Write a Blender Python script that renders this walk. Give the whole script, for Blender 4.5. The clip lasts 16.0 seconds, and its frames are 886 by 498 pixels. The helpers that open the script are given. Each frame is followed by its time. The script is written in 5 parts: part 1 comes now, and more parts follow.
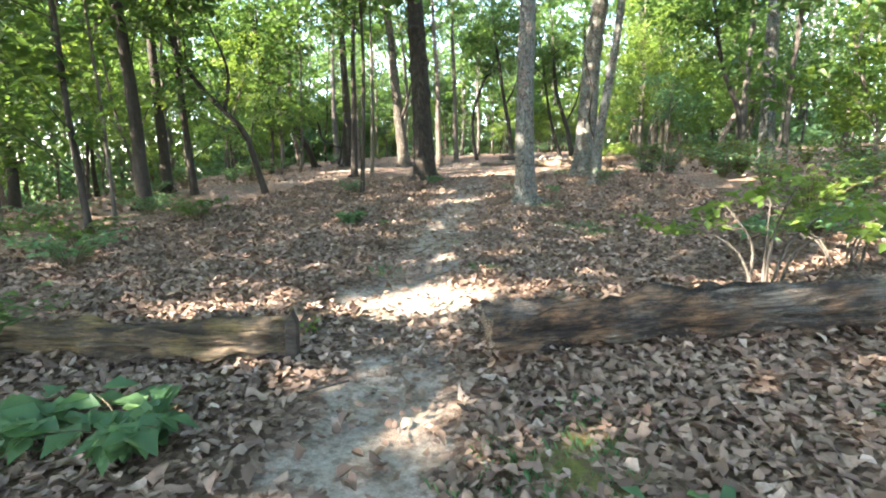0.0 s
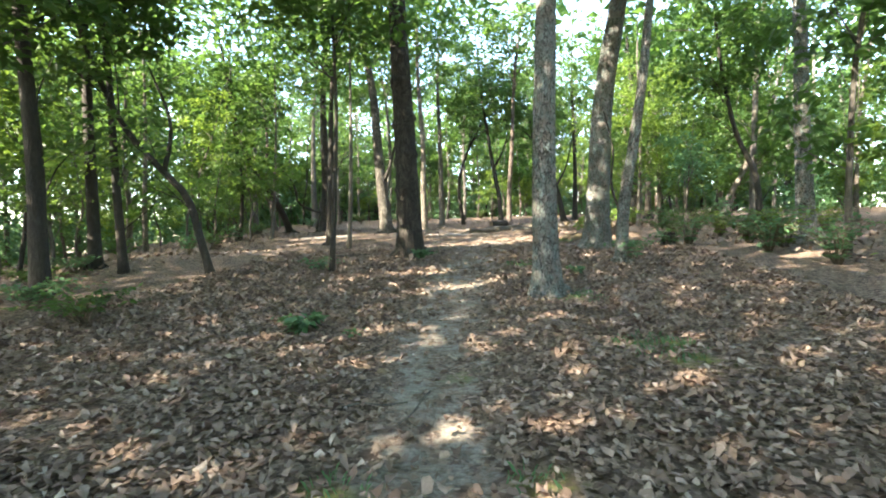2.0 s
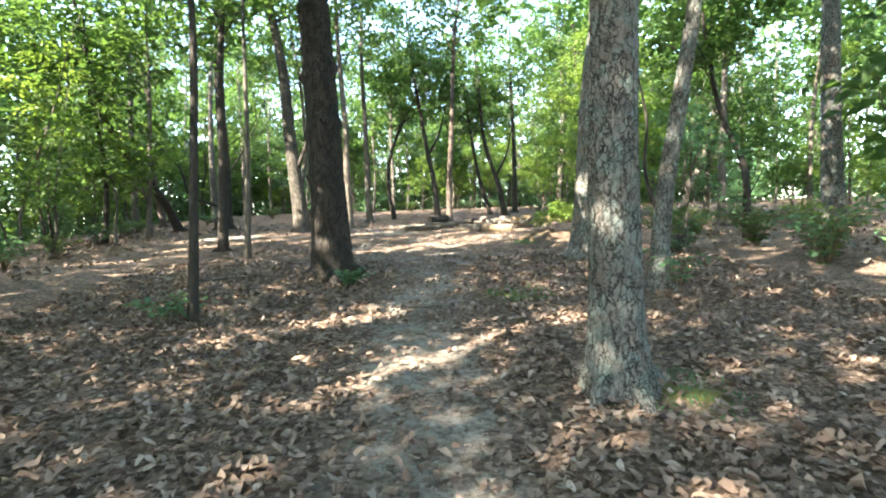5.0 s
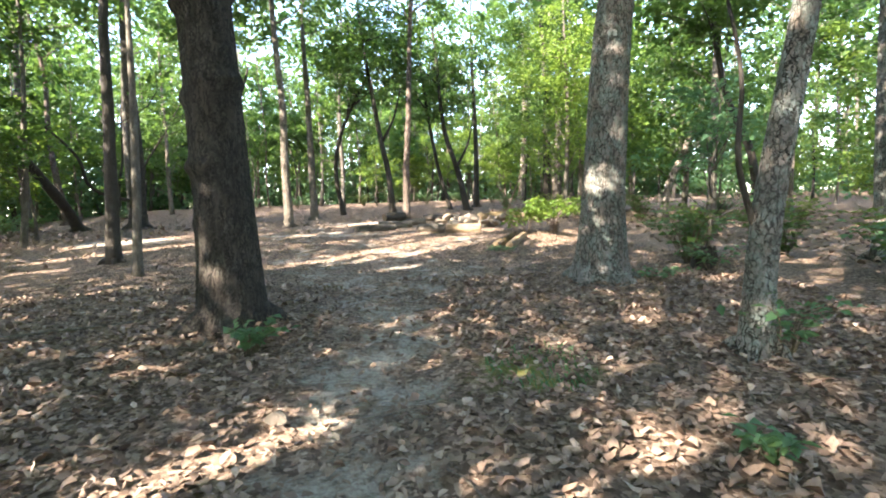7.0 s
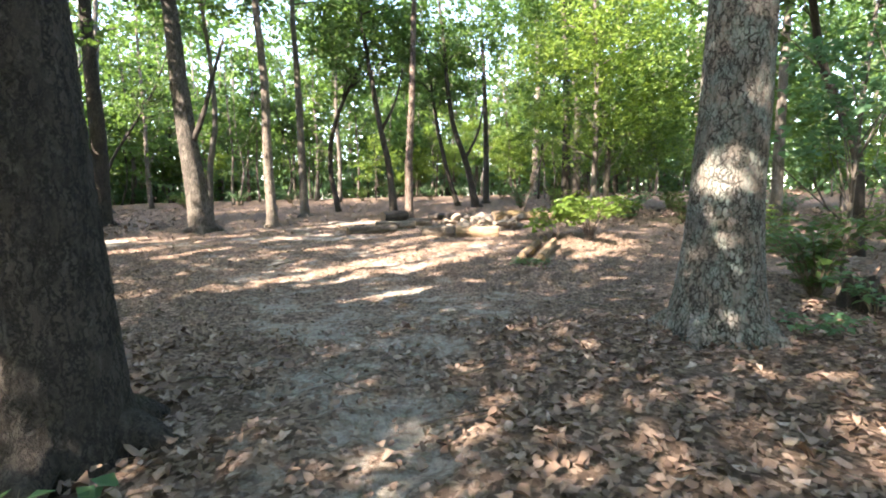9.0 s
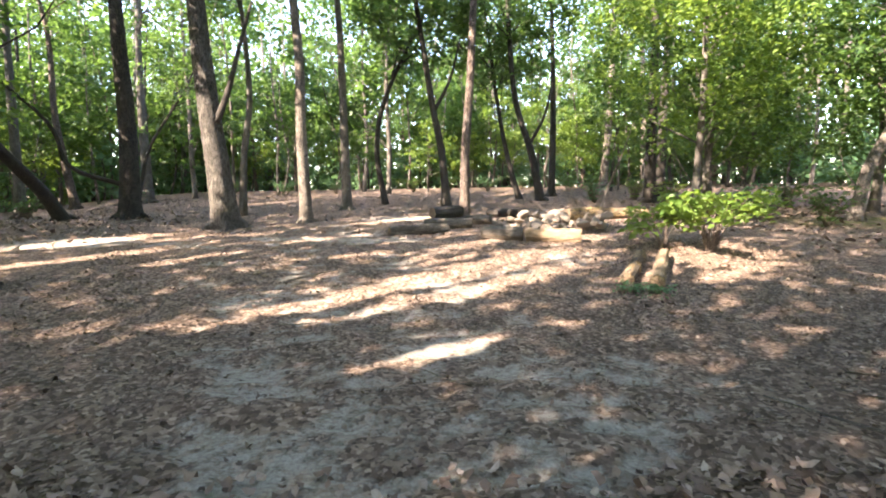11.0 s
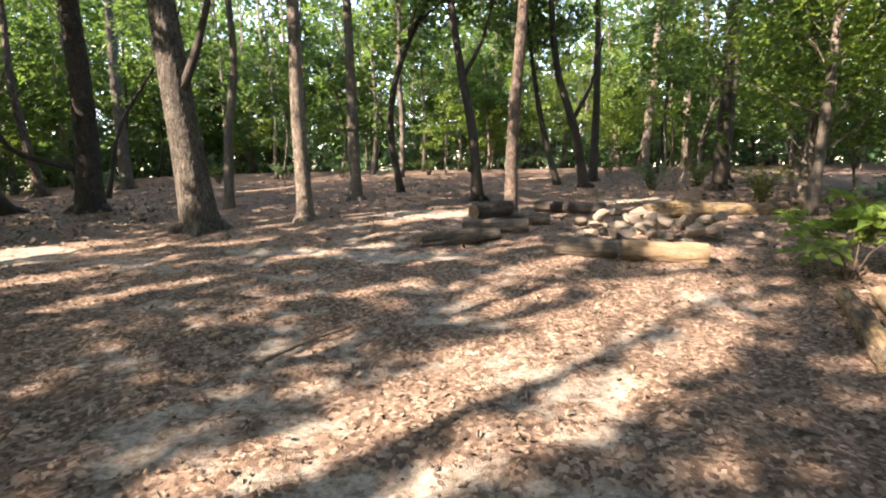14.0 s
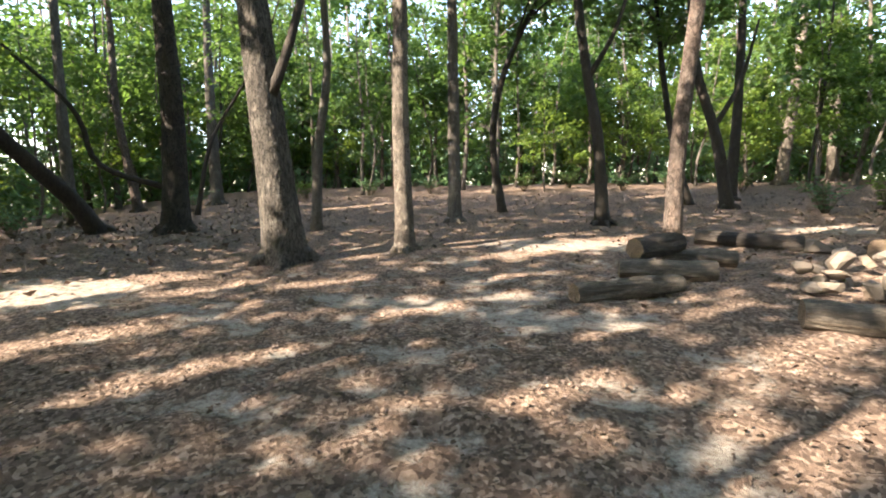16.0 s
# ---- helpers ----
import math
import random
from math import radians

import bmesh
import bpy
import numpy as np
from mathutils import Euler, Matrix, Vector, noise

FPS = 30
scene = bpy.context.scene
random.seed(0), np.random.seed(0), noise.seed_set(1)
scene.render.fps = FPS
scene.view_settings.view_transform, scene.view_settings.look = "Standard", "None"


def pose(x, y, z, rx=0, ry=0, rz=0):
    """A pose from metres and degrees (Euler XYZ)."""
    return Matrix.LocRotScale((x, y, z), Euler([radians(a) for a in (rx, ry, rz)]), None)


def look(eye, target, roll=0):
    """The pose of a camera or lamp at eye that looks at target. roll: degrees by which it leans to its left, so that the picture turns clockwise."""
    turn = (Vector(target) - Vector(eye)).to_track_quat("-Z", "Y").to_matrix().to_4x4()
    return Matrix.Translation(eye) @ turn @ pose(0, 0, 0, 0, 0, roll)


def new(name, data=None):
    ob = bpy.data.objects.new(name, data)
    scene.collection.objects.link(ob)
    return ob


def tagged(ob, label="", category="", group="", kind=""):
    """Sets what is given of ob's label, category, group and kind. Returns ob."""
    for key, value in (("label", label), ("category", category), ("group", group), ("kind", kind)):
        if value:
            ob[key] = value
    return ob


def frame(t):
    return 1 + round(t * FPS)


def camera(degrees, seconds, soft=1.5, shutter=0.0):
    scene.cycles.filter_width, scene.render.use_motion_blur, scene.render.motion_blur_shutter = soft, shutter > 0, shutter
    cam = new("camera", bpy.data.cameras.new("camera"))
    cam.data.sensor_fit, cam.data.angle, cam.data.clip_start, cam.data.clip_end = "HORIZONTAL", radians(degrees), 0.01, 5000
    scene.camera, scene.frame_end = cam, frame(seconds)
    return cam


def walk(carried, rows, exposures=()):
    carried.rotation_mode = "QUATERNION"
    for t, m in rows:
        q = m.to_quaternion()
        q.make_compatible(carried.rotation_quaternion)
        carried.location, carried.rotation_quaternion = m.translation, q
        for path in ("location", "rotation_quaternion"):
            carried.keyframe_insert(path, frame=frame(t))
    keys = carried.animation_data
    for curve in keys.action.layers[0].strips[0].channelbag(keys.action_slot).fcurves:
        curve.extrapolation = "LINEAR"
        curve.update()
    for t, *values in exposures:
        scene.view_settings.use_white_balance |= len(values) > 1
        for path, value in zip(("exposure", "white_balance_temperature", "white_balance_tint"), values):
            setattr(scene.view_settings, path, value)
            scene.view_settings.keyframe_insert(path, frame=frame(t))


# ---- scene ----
cam = camera(86.5, 16.0, soft=1.95)
PATH = [
    (0.0, (1.980, 0.170, 1.333), (1.245, 4.048, 0.682), -1.34),
    (0.5, (1.831, 0.759, 1.370), (1.028, 4.616, 0.677), -1.37),
    (1.0, (1.687, 1.313, 1.428), (1.087, 5.216, 0.788), -1.30),
    (1.5, (1.551, 1.894, 1.483), (0.946, 5.831, 1.121), -1.28),
    (2.0, (1.410, 2.472, 1.593), (0.821, 6.426, 1.448), -1.32),
    (2.5, (1.284, 3.047, 1.673), (0.825, 7.019, 1.541), -1.34),
    (3.0, (1.168, 3.682, 1.706), (0.737, 7.653, 1.488), -1.33),
    (3.5, (1.027, 4.228, 1.737), (0.786, 8.213, 1.486), -1.42),
    (4.0, (0.875, 4.766, 1.751), (0.678, 8.755, 1.515), -1.38),
    (4.2, (0.813, 5.025, 1.779), (0.678, 9.016, 1.546), -1.37),
    (6.3, (0.563, 7.518, 2.056), (0.758, 11.504, 1.794), -2.13),
    (6.5, (0.577, 7.808, 2.093), (0.811, 11.794, 1.844), -1.96),
    (7.0, (0.603, 8.498, 2.132), (1.042, 12.460, 1.798), -1.86),
    (7.5, (0.645, 9.158, 2.162), (1.069, 13.128, 1.920), -1.67),
    (8.0, (0.619, 9.795, 2.216), (1.056, 13.758, 1.894), -1.58),
    (8.2, (0.610, 10.055, 2.235), (1.041, 14.016, 1.881), -1.52),
    (10.3, (0.874, 12.441, 2.292), (1.273, 16.400, 1.883), -1.01),
    (10.5, (0.842, 12.739, 2.330), (1.174, 16.703, 1.906), -1.07),
    (11.0, (0.735, 13.445, 2.356), (0.709, 17.419, 1.898), -0.86),
    (11.5, (0.541, 14.055, 2.430), (0.518, 18.024, 1.935), -0.82),
    (12.0, (0.497, 14.592, 2.478), (1.003, 18.500, 1.791), -1.06),
    (12.5, (0.642, 15.079, 2.477), (1.835, 18.793, 1.589), -1.19),
    (13.0, (0.537, 15.425, 2.531), (1.907, 19.089, 1.697), -1.15),
    (13.5, (0.273, 15.837, 2.595), (0.959, 19.717, 1.909), -1.02),
    (14.0, (0.017, 16.352, 2.612), (-0.053, 20.301, 1.974), -0.91),
    (14.5, (-0.314, 16.802, 2.621), (-0.980, 20.699, 2.016), -0.72),
    (15.0, (-0.618, 17.280, 2.646), (-1.647, 21.104, 2.082), -0.58),
    (15.5, (-0.822, 17.795, 2.718), (-1.766, 21.652, 2.235), -0.67),
    (16.0, (-1.001, 18.292, 2.754), (-1.676, 22.200, 2.231), -0.73),
]
walk(cam, [(t, look(eye, target, roll)) for t, eye, target, roll in PATH], [(0.0, 3.9, 6700, 13), (1.0, 3.77, 6700, 12), (2.0, 3.53, 6650, 6), (4.0, 3.62, 6500, 6), (8.0, 3.56, 6700, 15), (11.0, 3.5, 6900, 19), (12.5, 3.15, 6900, 20), (14.5, 2.85, 7400, 22), (16.0, 2.9, 6950, 15)])

# ---- world and sun ----
SUN_FROM = Vector((-0.80, -0.60, 0.0)).normalized()
SUN_ELEV = radians(36)
SUN_DIR = Vector((-SUN_FROM.x * math.cos(SUN_ELEV), -SUN_FROM.y * math.cos(SUN_ELEV), -math.sin(SUN_ELEV)))
world = bpy.data.worlds.new("sky")
scene.world = world
world.use_nodes = True
wn = world.node_tree
wn.nodes.clear()
sky = wn.nodes.new("ShaderNodeTexSky")
sky.sky_type, sky.sun_disc = "NISHITA", False
sky.sun_elevation, sky.sun_rotation = SUN_ELEV, math.atan2(SUN_FROM.x, SUN_FROM.y)
bgn = wn.nodes.new("ShaderNodeBackground")
bgn.inputs["Strength"].default_value = 0.15
won = wn.nodes.new("ShaderNodeOutputWorld")
wn.links.new(sky.outputs[0], bgn.inputs["Color"])
wn.links.new(bgn.outputs[0], won.inputs["Surface"])
sun_data = bpy.data.lights.new("sun", "SUN")
sun_data.energy, sun_data.angle, sun_data.color = 4.2, radians(0.55), (1.0, 0.89, 0.73)
sun = new("sun", sun_data)
sun.matrix_world = look((0, 0, 40), Vector((0, 0, 40)) + SUN_DIR)


# ---- materials ----
def shader(name):
    mat = bpy.data.materials.new(name)
    mat.use_nodes = True
    nt = mat.node_tree
    return mat, nt, nt.nodes["Principled BSDF"]


def node(nt, kind, **values):
    n = nt.nodes.new(kind)
    for key, value in values.items():
        n.inputs[key.replace("_", " ")].default_value = value
    return n


def ramp(nt, fac, *stops):
    r = nt.nodes.new("ShaderNodeValToRGB")
    while len(r.color_ramp.elements) < len(stops):
        r.color_ramp.elements.new(0.5)
    for e, (at, col) in zip(r.color_ramp.elements, stops):
        e.position, e.color = at, (*col, 1.0)
    nt.links.new(fac, r.inputs["Fac"])
    return r.outputs["Color"]


def blend(nt, fac, a, b, mode="MIX"):
    m = nt.nodes.new("ShaderNodeMix")
    m.data_type, m.blend_type = "RGBA", mode
    for sock, value in ((m.inputs[0], fac), (m.inputs[6], a), (m.inputs[7], b)):
        if isinstance(value, bpy.types.NodeSocket):
            nt.links.new(value, sock)
        elif sock.type == "RGBA":
            sock.default_value = (*value, 1.0)
        else:
            sock.default_value = value
    return m.outputs[2]


def coords(nt, scale=(1, 1, 1)):
    tc = nt.nodes.new("ShaderNodeTexCoord")
    mp = nt.nodes.new("ShaderNodeMapping")
    mp.inputs["Scale"].default_value = scale
    nt.links.new(tc.outputs["Object"], mp.inputs["Vector"])
    return mp.outputs["Vector"]


def noise_of(nt, vec, scale, detail=4.0, rough=0.6):
    n = node(nt, "ShaderNodeTexNoise", Scale=scale, Detail=detail, Roughness=rough)
    nt.links.new(vec, n.inputs["Vector"])
    return n.outputs["Fac"]


def bump(nt, height, strength, distance, bsdf):
    b = node(nt, "ShaderNodeBump", Strength=strength, Distance=distance)
    nt.links.new(height, b.inputs["Height"])
    nt.links.new(b.outputs["Normal"], bsdf.inputs["Normal"])


def bark_material(name, dark, light, lichen=None, lichen_amount=0.5, stretch=0.22, scale=26.0, small=0.55):
    """Furrowed bark: dark cracks, paler plates, blotches of lichen."""
    mat, nt, bsdf = shader(name)
    vec = coords(nt, (1, 1, stretch))
    v = node(nt, "ShaderNodeTexVoronoi", Scale=scale)
    v.feature = "DISTANCE_TO_EDGE"
    warp = nt.nodes.new("ShaderNodeVectorMath")
    warp.operation = "MULTIPLY_ADD"
    warp.inputs[1].default_value = (0.11, 0.11, 0.11)
    wn_ = node(nt, "ShaderNodeTexNoise", Scale=9.0, Detail=3.0)
    nt.links.new(vec, wn_.inputs["Vector"])
    nt.links.new(wn_.outputs["Color"], warp.inputs[0])
    nt.links.new(vec, warp.inputs[2])
    nt.links.new(warp.outputs[0], v.inputs["Vector"])
    gap = ramp(nt, v.outputs["Distance"], (0.02, (1, 1, 1)), (0.22, (0, 0, 0)))
    some = ramp(nt, noise_of(nt, vec, 13.0, 3.0), (0.40, (0.0, 0.0, 0.0)), (0.62, (1, 1, 1)))
    fill = ramp(nt, blend(nt, 1.0, gap, some, "MULTIPLY"), (0.0, (1, 1, 1)), (0.8, (0, 0, 0)))
    plate = blend(nt, small, blend(nt, small, (1, 1, 1), fill), ramp(nt, noise_of(nt, vec, 22.0, 4.0, 0.7), (0.35, (0, 0, 0)), (0.6, (1, 1, 1))), "MULTIPLY")
    grain = noise_of(nt, vec, 60.0, 5.0, 0.7)
    big = noise_of(nt, coords(nt, (1, 1, 0.6)), 2.6, 4.0)
    col = blend(nt, plate, dark, light)
    col = blend(nt, ramp(nt, grain, (0.3, (0.25, 0.25, 0.25)), (0.7, (0.75, 0.75, 0.75))), col, (0.5, 0.5, 0.5), "OVERLAY")
    col = blend(nt, ramp(nt, big, (0.4, (0.0, 0.0, 0.0)), (0.7, (0.5, 0.5, 0.5))), col, dark)
    if lichen:
        spots = ramp(nt, noise_of(nt, coords(nt, (1, 1, 0.7)), 6.5, 6.0, 0.7), (0.60 - 0.12 * lichen_amount, (0, 0, 0)), (0.68, (lichen_amount,) * 3))
        col = blend(nt, spots, col, lichen)
    nt.links.new(col, bsdf.inputs["Base Color"])
    bsdf.inputs["Roughness"].default_value = 0.9
    hsum = nt.nodes.new("ShaderNodeMath")
    hsum.operation = "MULTIPLY_ADD"
    hsum.inputs[1].default_value = 0.35
    nt.links.new(grain, hsum.inputs[0])
    nt.links.new(v.outputs["Distance"], hsum.inputs[2])
    bump(nt, hsum.outputs[0], 0.9, 0.02, bsdf)
    return mat


def plated_material(name, dark, plate, other, lichen, amount, stretch, scale, reach=0.16):
    """Bark of flat plates with thin dark cracks between them, and pale lichen over it."""
    mat, nt, bsdf = shader(name)
    warp = nt.nodes.new("ShaderNodeVectorMath")
    warp.operation = "MULTIPLY_ADD"
    warp.inputs[1].default_value = (0.10, 0.10, 0.06)
    wob = node(nt, "ShaderNodeTexNoise", Scale=17.0, Detail=4.0, Roughness=0.65)
    nt.links.new(coords(nt), wob.inputs["Vector"])
    nt.links.new(wob.outputs["Color"], warp.inputs[0])
    nt.links.new(coords(nt, (1, 1, stretch)), warp.inputs[2])
    large, small = node(nt, "ShaderNodeTexVoronoi", Scale=scale), node(nt, "ShaderNodeTexVoronoi", Scale=scale * 2.3)
    for v in (large, small):
        v.feature = "DISTANCE_TO_EDGE"
        nt.links.new(warp.outputs[0], v.inputs["Vector"])
    here = noise_of(nt, coords(nt, (1, 1, 0.6)), 7.0, 3.0)
    fine = blend(nt, ramp(nt, here, (0.42, (0, 0, 0)), (0.6, (0.8, 0.8, 0.8))), (0, 0, 0), ramp(nt, small.outputs["Distance"], (0.01, (1, 1, 1)), (0.10, (0, 0, 0))))
    wide = ramp(nt, noise_of(nt, coords(nt, (1, 1, 0.35)), 16.0, 3.0), (0.34, (0.3, 0.3, 0.3)), (0.52, (1, 1, 1)))
    crack = blend(nt, 1.0, blend(nt, 1.0, ramp(nt, large.outputs["Distance"], (0.015, (1, 1, 1)), (reach, (0, 0, 0))), wide, "MULTIPLY"), fine, "LIGHTEN")
    grain = noise_of(nt, coords(nt, (1, 1, 0.5)), 85.0, 5.0, 0.75)
    col = blend(nt, ramp(nt, noise_of(nt, coords(nt, (1, 1, 0.5)), 4.5, 4.0), (0.42, (0, 0, 0)), (0.6, (1, 1, 1))), plate, other)
    col = blend(nt, ramp(nt, noise_of(nt, coords(nt, (1, 1, 0.7)), 9.0, 7.0, 0.75), (0.56 - 0.14 * amount, (0, 0, 0)), (0.62, (amount,) * 3)), col, lichen)
    col = blend(nt, ramp(nt, grain, (0.3, (0.2, 0.2, 0.2)), (0.7, (0.8, 0.8, 0.8))), col, (0.5, 0.5, 0.5), "OVERLAY")
    col = blend(nt, crack, col, dark)
    nt.links.new(col, bsdf.inputs["Base Color"])
    bsdf.inputs["Roughness"].default_value = 0.92
    height = nt.nodes.new("ShaderNodeMath")
    height.operation = "MULTIPLY_ADD"
    height.inputs[1].default_value = -1.0
    nt.links.new(crack, height.inputs[0])
    nt.links.new(grain, height.inputs[2])
    bump(nt, height.outputs[0], 1.0, 0.02, bsdf)
    return mat


def leaf_material(name, low, mid, high, glow):
    """Living leaves: colour differs leaf by leaf, and light shines through them."""
    mat, nt, bsdf = shader(name)
    geo = nt.nodes.new("ShaderNodeNewGeometry")
    col = ramp(nt, geo.outputs["Random Per Island"], (0.0, low), (0.55, mid), (1.0, high))
    patch = noise_of(nt, coords(nt), 0.35, 2.0)
    col = blend(nt, ramp(nt, patch, (0.35, (0.0, 0.0, 0.0)), (0.65, (0.55, 0.55, 0.55))), col, high)
    nt.links.new(col, bsdf.inputs["Base Color"])
    bsdf.inputs["Roughness"].default_value = 0.45
    bsdf.inputs["Specular IOR Level"].default_value = 0.35
    tr = nt.nodes.new("ShaderNodeBsdfTranslucent")
    nt.links.new(blend(nt, 0.55, col, glow), tr.inputs["Color"])
    mix = nt.nodes.new("ShaderNodeMixShader")
    mix.inputs[0].default_value = 0.45
    nt.links.new(bsdf.outputs[0], mix.inputs[1])
    nt.links.new(tr.outputs[0], mix.inputs[2])
    nt.links.new(mix.outputs[0], nt.nodes["Material Output"].inputs["Surface"])
    return mat


def litter_material(name, *stops):
    mat, nt, bsdf = shader(name)
    geo = nt.nodes.new("ShaderNodeNewGeometry")
    col = ramp(nt, geo.outputs["Random Per Island"], *stops)
    spots = noise_of(nt, coords(nt), 45.0, 3.0)
    col = blend(nt, ramp(nt, spots, (0.4, (0, 0, 0)), (0.75, (0.5, 0.5, 0.5))), col, (0.11, 0.075, 0.05))
    nt.links.new(col, bsdf.inputs["Base Color"])
    bsdf.inputs["Roughness"].default_value = 0.75
    bsdf.inputs["Specular IOR Level"].default_value = 0.3
    return mat


def ground_material():
    """Leaf mould, with pale sand where the attribute sand is high, on trodden ground and in sun spots, and green where
    moss is.
    """
    mat, nt, bsdf = shader("forest_floor")
    vec = coords(nt)
    fine = noise_of(nt, vec, 38.0, 6.0, 0.75)
    mid = noise_of(nt, vec, 4.0, 8.0, 0.72)
    vor = node(nt, "ShaderNodeTexVoronoi", Scale=34.0, Randomness=1.0)
    nt.links.new(vec, vor.inputs["Vector"])
    chips = nt.nodes.new("ShaderNodeSeparateColor")
    nt.links.new(vor.outputs["Color"], chips.inputs[0])
    soil = ramp(nt, chips.outputs[0], (0.0, (0.065, 0.045, 0.035)), (0.45, (0.165, 0.115, 0.088)), (0.8, (0.27, 0.195, 0.15)), (1.0, (0.40, 0.31, 0.25)))
    soil = blend(nt, ramp(nt, mid, (0.38, (0, 0, 0)), (0.72, (0.7, 0.7, 0.7))), soil, (0.05, 0.037, 0.028))
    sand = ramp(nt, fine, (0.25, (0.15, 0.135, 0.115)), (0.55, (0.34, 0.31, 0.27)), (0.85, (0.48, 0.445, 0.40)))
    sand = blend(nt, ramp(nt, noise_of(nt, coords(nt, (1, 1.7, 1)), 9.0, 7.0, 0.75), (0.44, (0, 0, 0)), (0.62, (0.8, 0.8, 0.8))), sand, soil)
    at = nt.nodes.new("ShaderNodeAttribute")
    at.attribute_name = "sand"
    edge = nt.nodes.new("ShaderNodeMath")
    edge.operation = "MULTIPLY_ADD"
    edge.inputs[1].default_value = 1.5
    nt.links.new(at.outputs["Fac"], edge.inputs[0])
    ragged = nt.nodes.new("ShaderNodeMath")
    ragged.operation = "MULTIPLY_ADD"
    ragged.inputs[1].default_value, ragged.inputs[2].default_value = 4.2, -2.55
    nt.links.new(mid, ragged.inputs[0])
    nt.links.new(ragged.outputs[0], edge.inputs[2])
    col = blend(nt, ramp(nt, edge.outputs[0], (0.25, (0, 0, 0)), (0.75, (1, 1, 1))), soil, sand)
    am = nt.nodes.new("ShaderNodeAttribute")
    am.attribute_name = "moss"
    green = ramp(nt, fine, (0.3, (0.07, 0.08, 0.02)), (0.7, (0.20, 0.21, 0.055)))
    tufts = blend(nt, 1.0, am.outputs["Color"], ramp(nt, mid, (0.42, (0.1, 0.1, 0.1)), (0.6, (1, 1, 1))), "MULTIPLY")
    col = blend(nt, ramp(nt, tufts, (0.15, (0, 0, 0)), (0.75, (0.85, 0.85, 0.85))), col, green)
    nt.links.new(col, bsdf.inputs["Base Color"])
    bsdf.inputs["Roughness"].default_value = 0.95
    bsdf.inputs["Specular IOR Level"].default_value = 0.2
    hs = nt.nodes.new("ShaderNodeMath")
    hs.operation = "MULTIPLY_ADD"
    hs.inputs[1].default_value = 0.5
    nt.links.new(chips.outputs[1], hs.inputs[0])
    nt.links.new(fine, hs.inputs[2])
    bump(nt, hs.outputs[0], 0.8, 0.025, bsdf)
    return mat


def wood_material(name, dark, light, tint=None, cracks=9.0):
    """Weathered wood of a lying log: the grain runs along the local x axis, with dark cracks between the strips."""
    mat, nt, bsdf = shader(name)
    warp = nt.nodes.new("ShaderNodeVectorMath")
    warp.operation = "MULTIPLY_ADD"
    warp.inputs[1].default_value = (0.02, 0.045, 0.045)
    wob = node(nt, "ShaderNodeTexNoise", Scale=5.0, Detail=4.0)
    nt.links.new(coords(nt), wob.inputs["Vector"])
    nt.links.new(wob.outputs["Color"], warp.inputs[0])
    nt.links.new(coords(nt, (0.07, 1, 1)), warp.inputs[2])
    v = node(nt, "ShaderNodeTexVoronoi", Scale=cracks * 4.2)
    v.feature = "DISTANCE_TO_EDGE"
    nt.links.new(warp.outputs[0], v.inputs["Vector"])
    strip = ramp(nt, v.outputs["Distance"], (0.0, (0.35, 0.35, 0.35)), (0.10, (1, 1, 1)))
    grain = noise_of(nt, warp.outputs[0], 40.0, 7.0, 0.75)
    blot = noise_of(nt, coords(nt, (0.45, 1, 1)), 6.5, 7.0, 0.75)
    col = ramp(nt, grain, (0.3, dark), (0.7, light))
    if tint:
        col = blend(nt, ramp(nt, noise_of(nt, coords(nt), 2.6, 5.0), (0.44, (0, 0, 0)), (0.56, (0.8, 0.8, 0.8))), col, tint)
    col = blend(nt, ramp(nt, blot, (0.43, (0, 0, 0)), (0.58, (0.95, 0.95, 0.95))), col, dark)
    col = blend(nt, strip, (dark[0] * 0.5, dark[1] * 0.5, dark[2] * 0.5), col)
    nt.links.new(col, bsdf.inputs["Base Color"])
    bsdf.inputs["Roughness"].default_value = 0.9
    hs = nt.nodes.new("ShaderNodeMath")
    hs.operation = "MULTIPLY_ADD"
    hs.inputs[1].default_value = 0.8
    nt.links.new(grain, hs.inputs[0])
    nt.links.new(blot, hs.inputs[2])
    bump(nt, hs.outputs[0], 0.9, 0.03, bsdf)
    return mat


def cut_material(name, dark, light):
    """The sawn end of a log: rings about the local x axis."""
    mat, nt, bsdf = shader(name)
    w = node(nt, "ShaderNodeTexWave", Scale=14.0, Distortion=2.5, Detail=3.0)
    w.wave_type, w.rings_direction = "RINGS", "X"
    nt.links.new(coords(nt), w.inputs["Vector"])
    col = ramp(nt, w.outputs["Fac"], (0.2, dark), (0.8, light))
    col = blend(nt, ramp(nt, noise_of(nt, coords(nt), 9.0), (0.4, (0, 0, 0)), (0.7, (0.7, 0.7, 0.7))), col, dark)
    nt.links.new(col, bsdf.inputs["Base Color"])
    bsdf.inputs["Roughness"].default_value = 0.9
    return mat


def stone_material():
    mat, nt, bsdf = shader("field_stone")
    info = nt.nodes.new("ShaderNodeObjectInfo")
    base = ramp(nt, info.outputs["Random"], (0.0, (0.09, 0.08, 0.07)), (0.5, (0.155, 0.13, 0.105)), (1.0, (0.25, 0.195, 0.145)))
    spec = noise_of(nt, coords(nt), 22.0, 6.0, 0.75)
    col = blend(nt, ramp(nt, spec, (0.35, (0, 0, 0)), (0.7, (0.7, 0.7, 0.7))), base, (0.12, 0.105, 0.09))
    nt.links.new(col, bsdf.inputs["Base Color"])
    bsdf.inputs["Roughness"].default_value = 0.85
    bump(nt, spec, 0.6, 0.02, bsdf)
    return mat


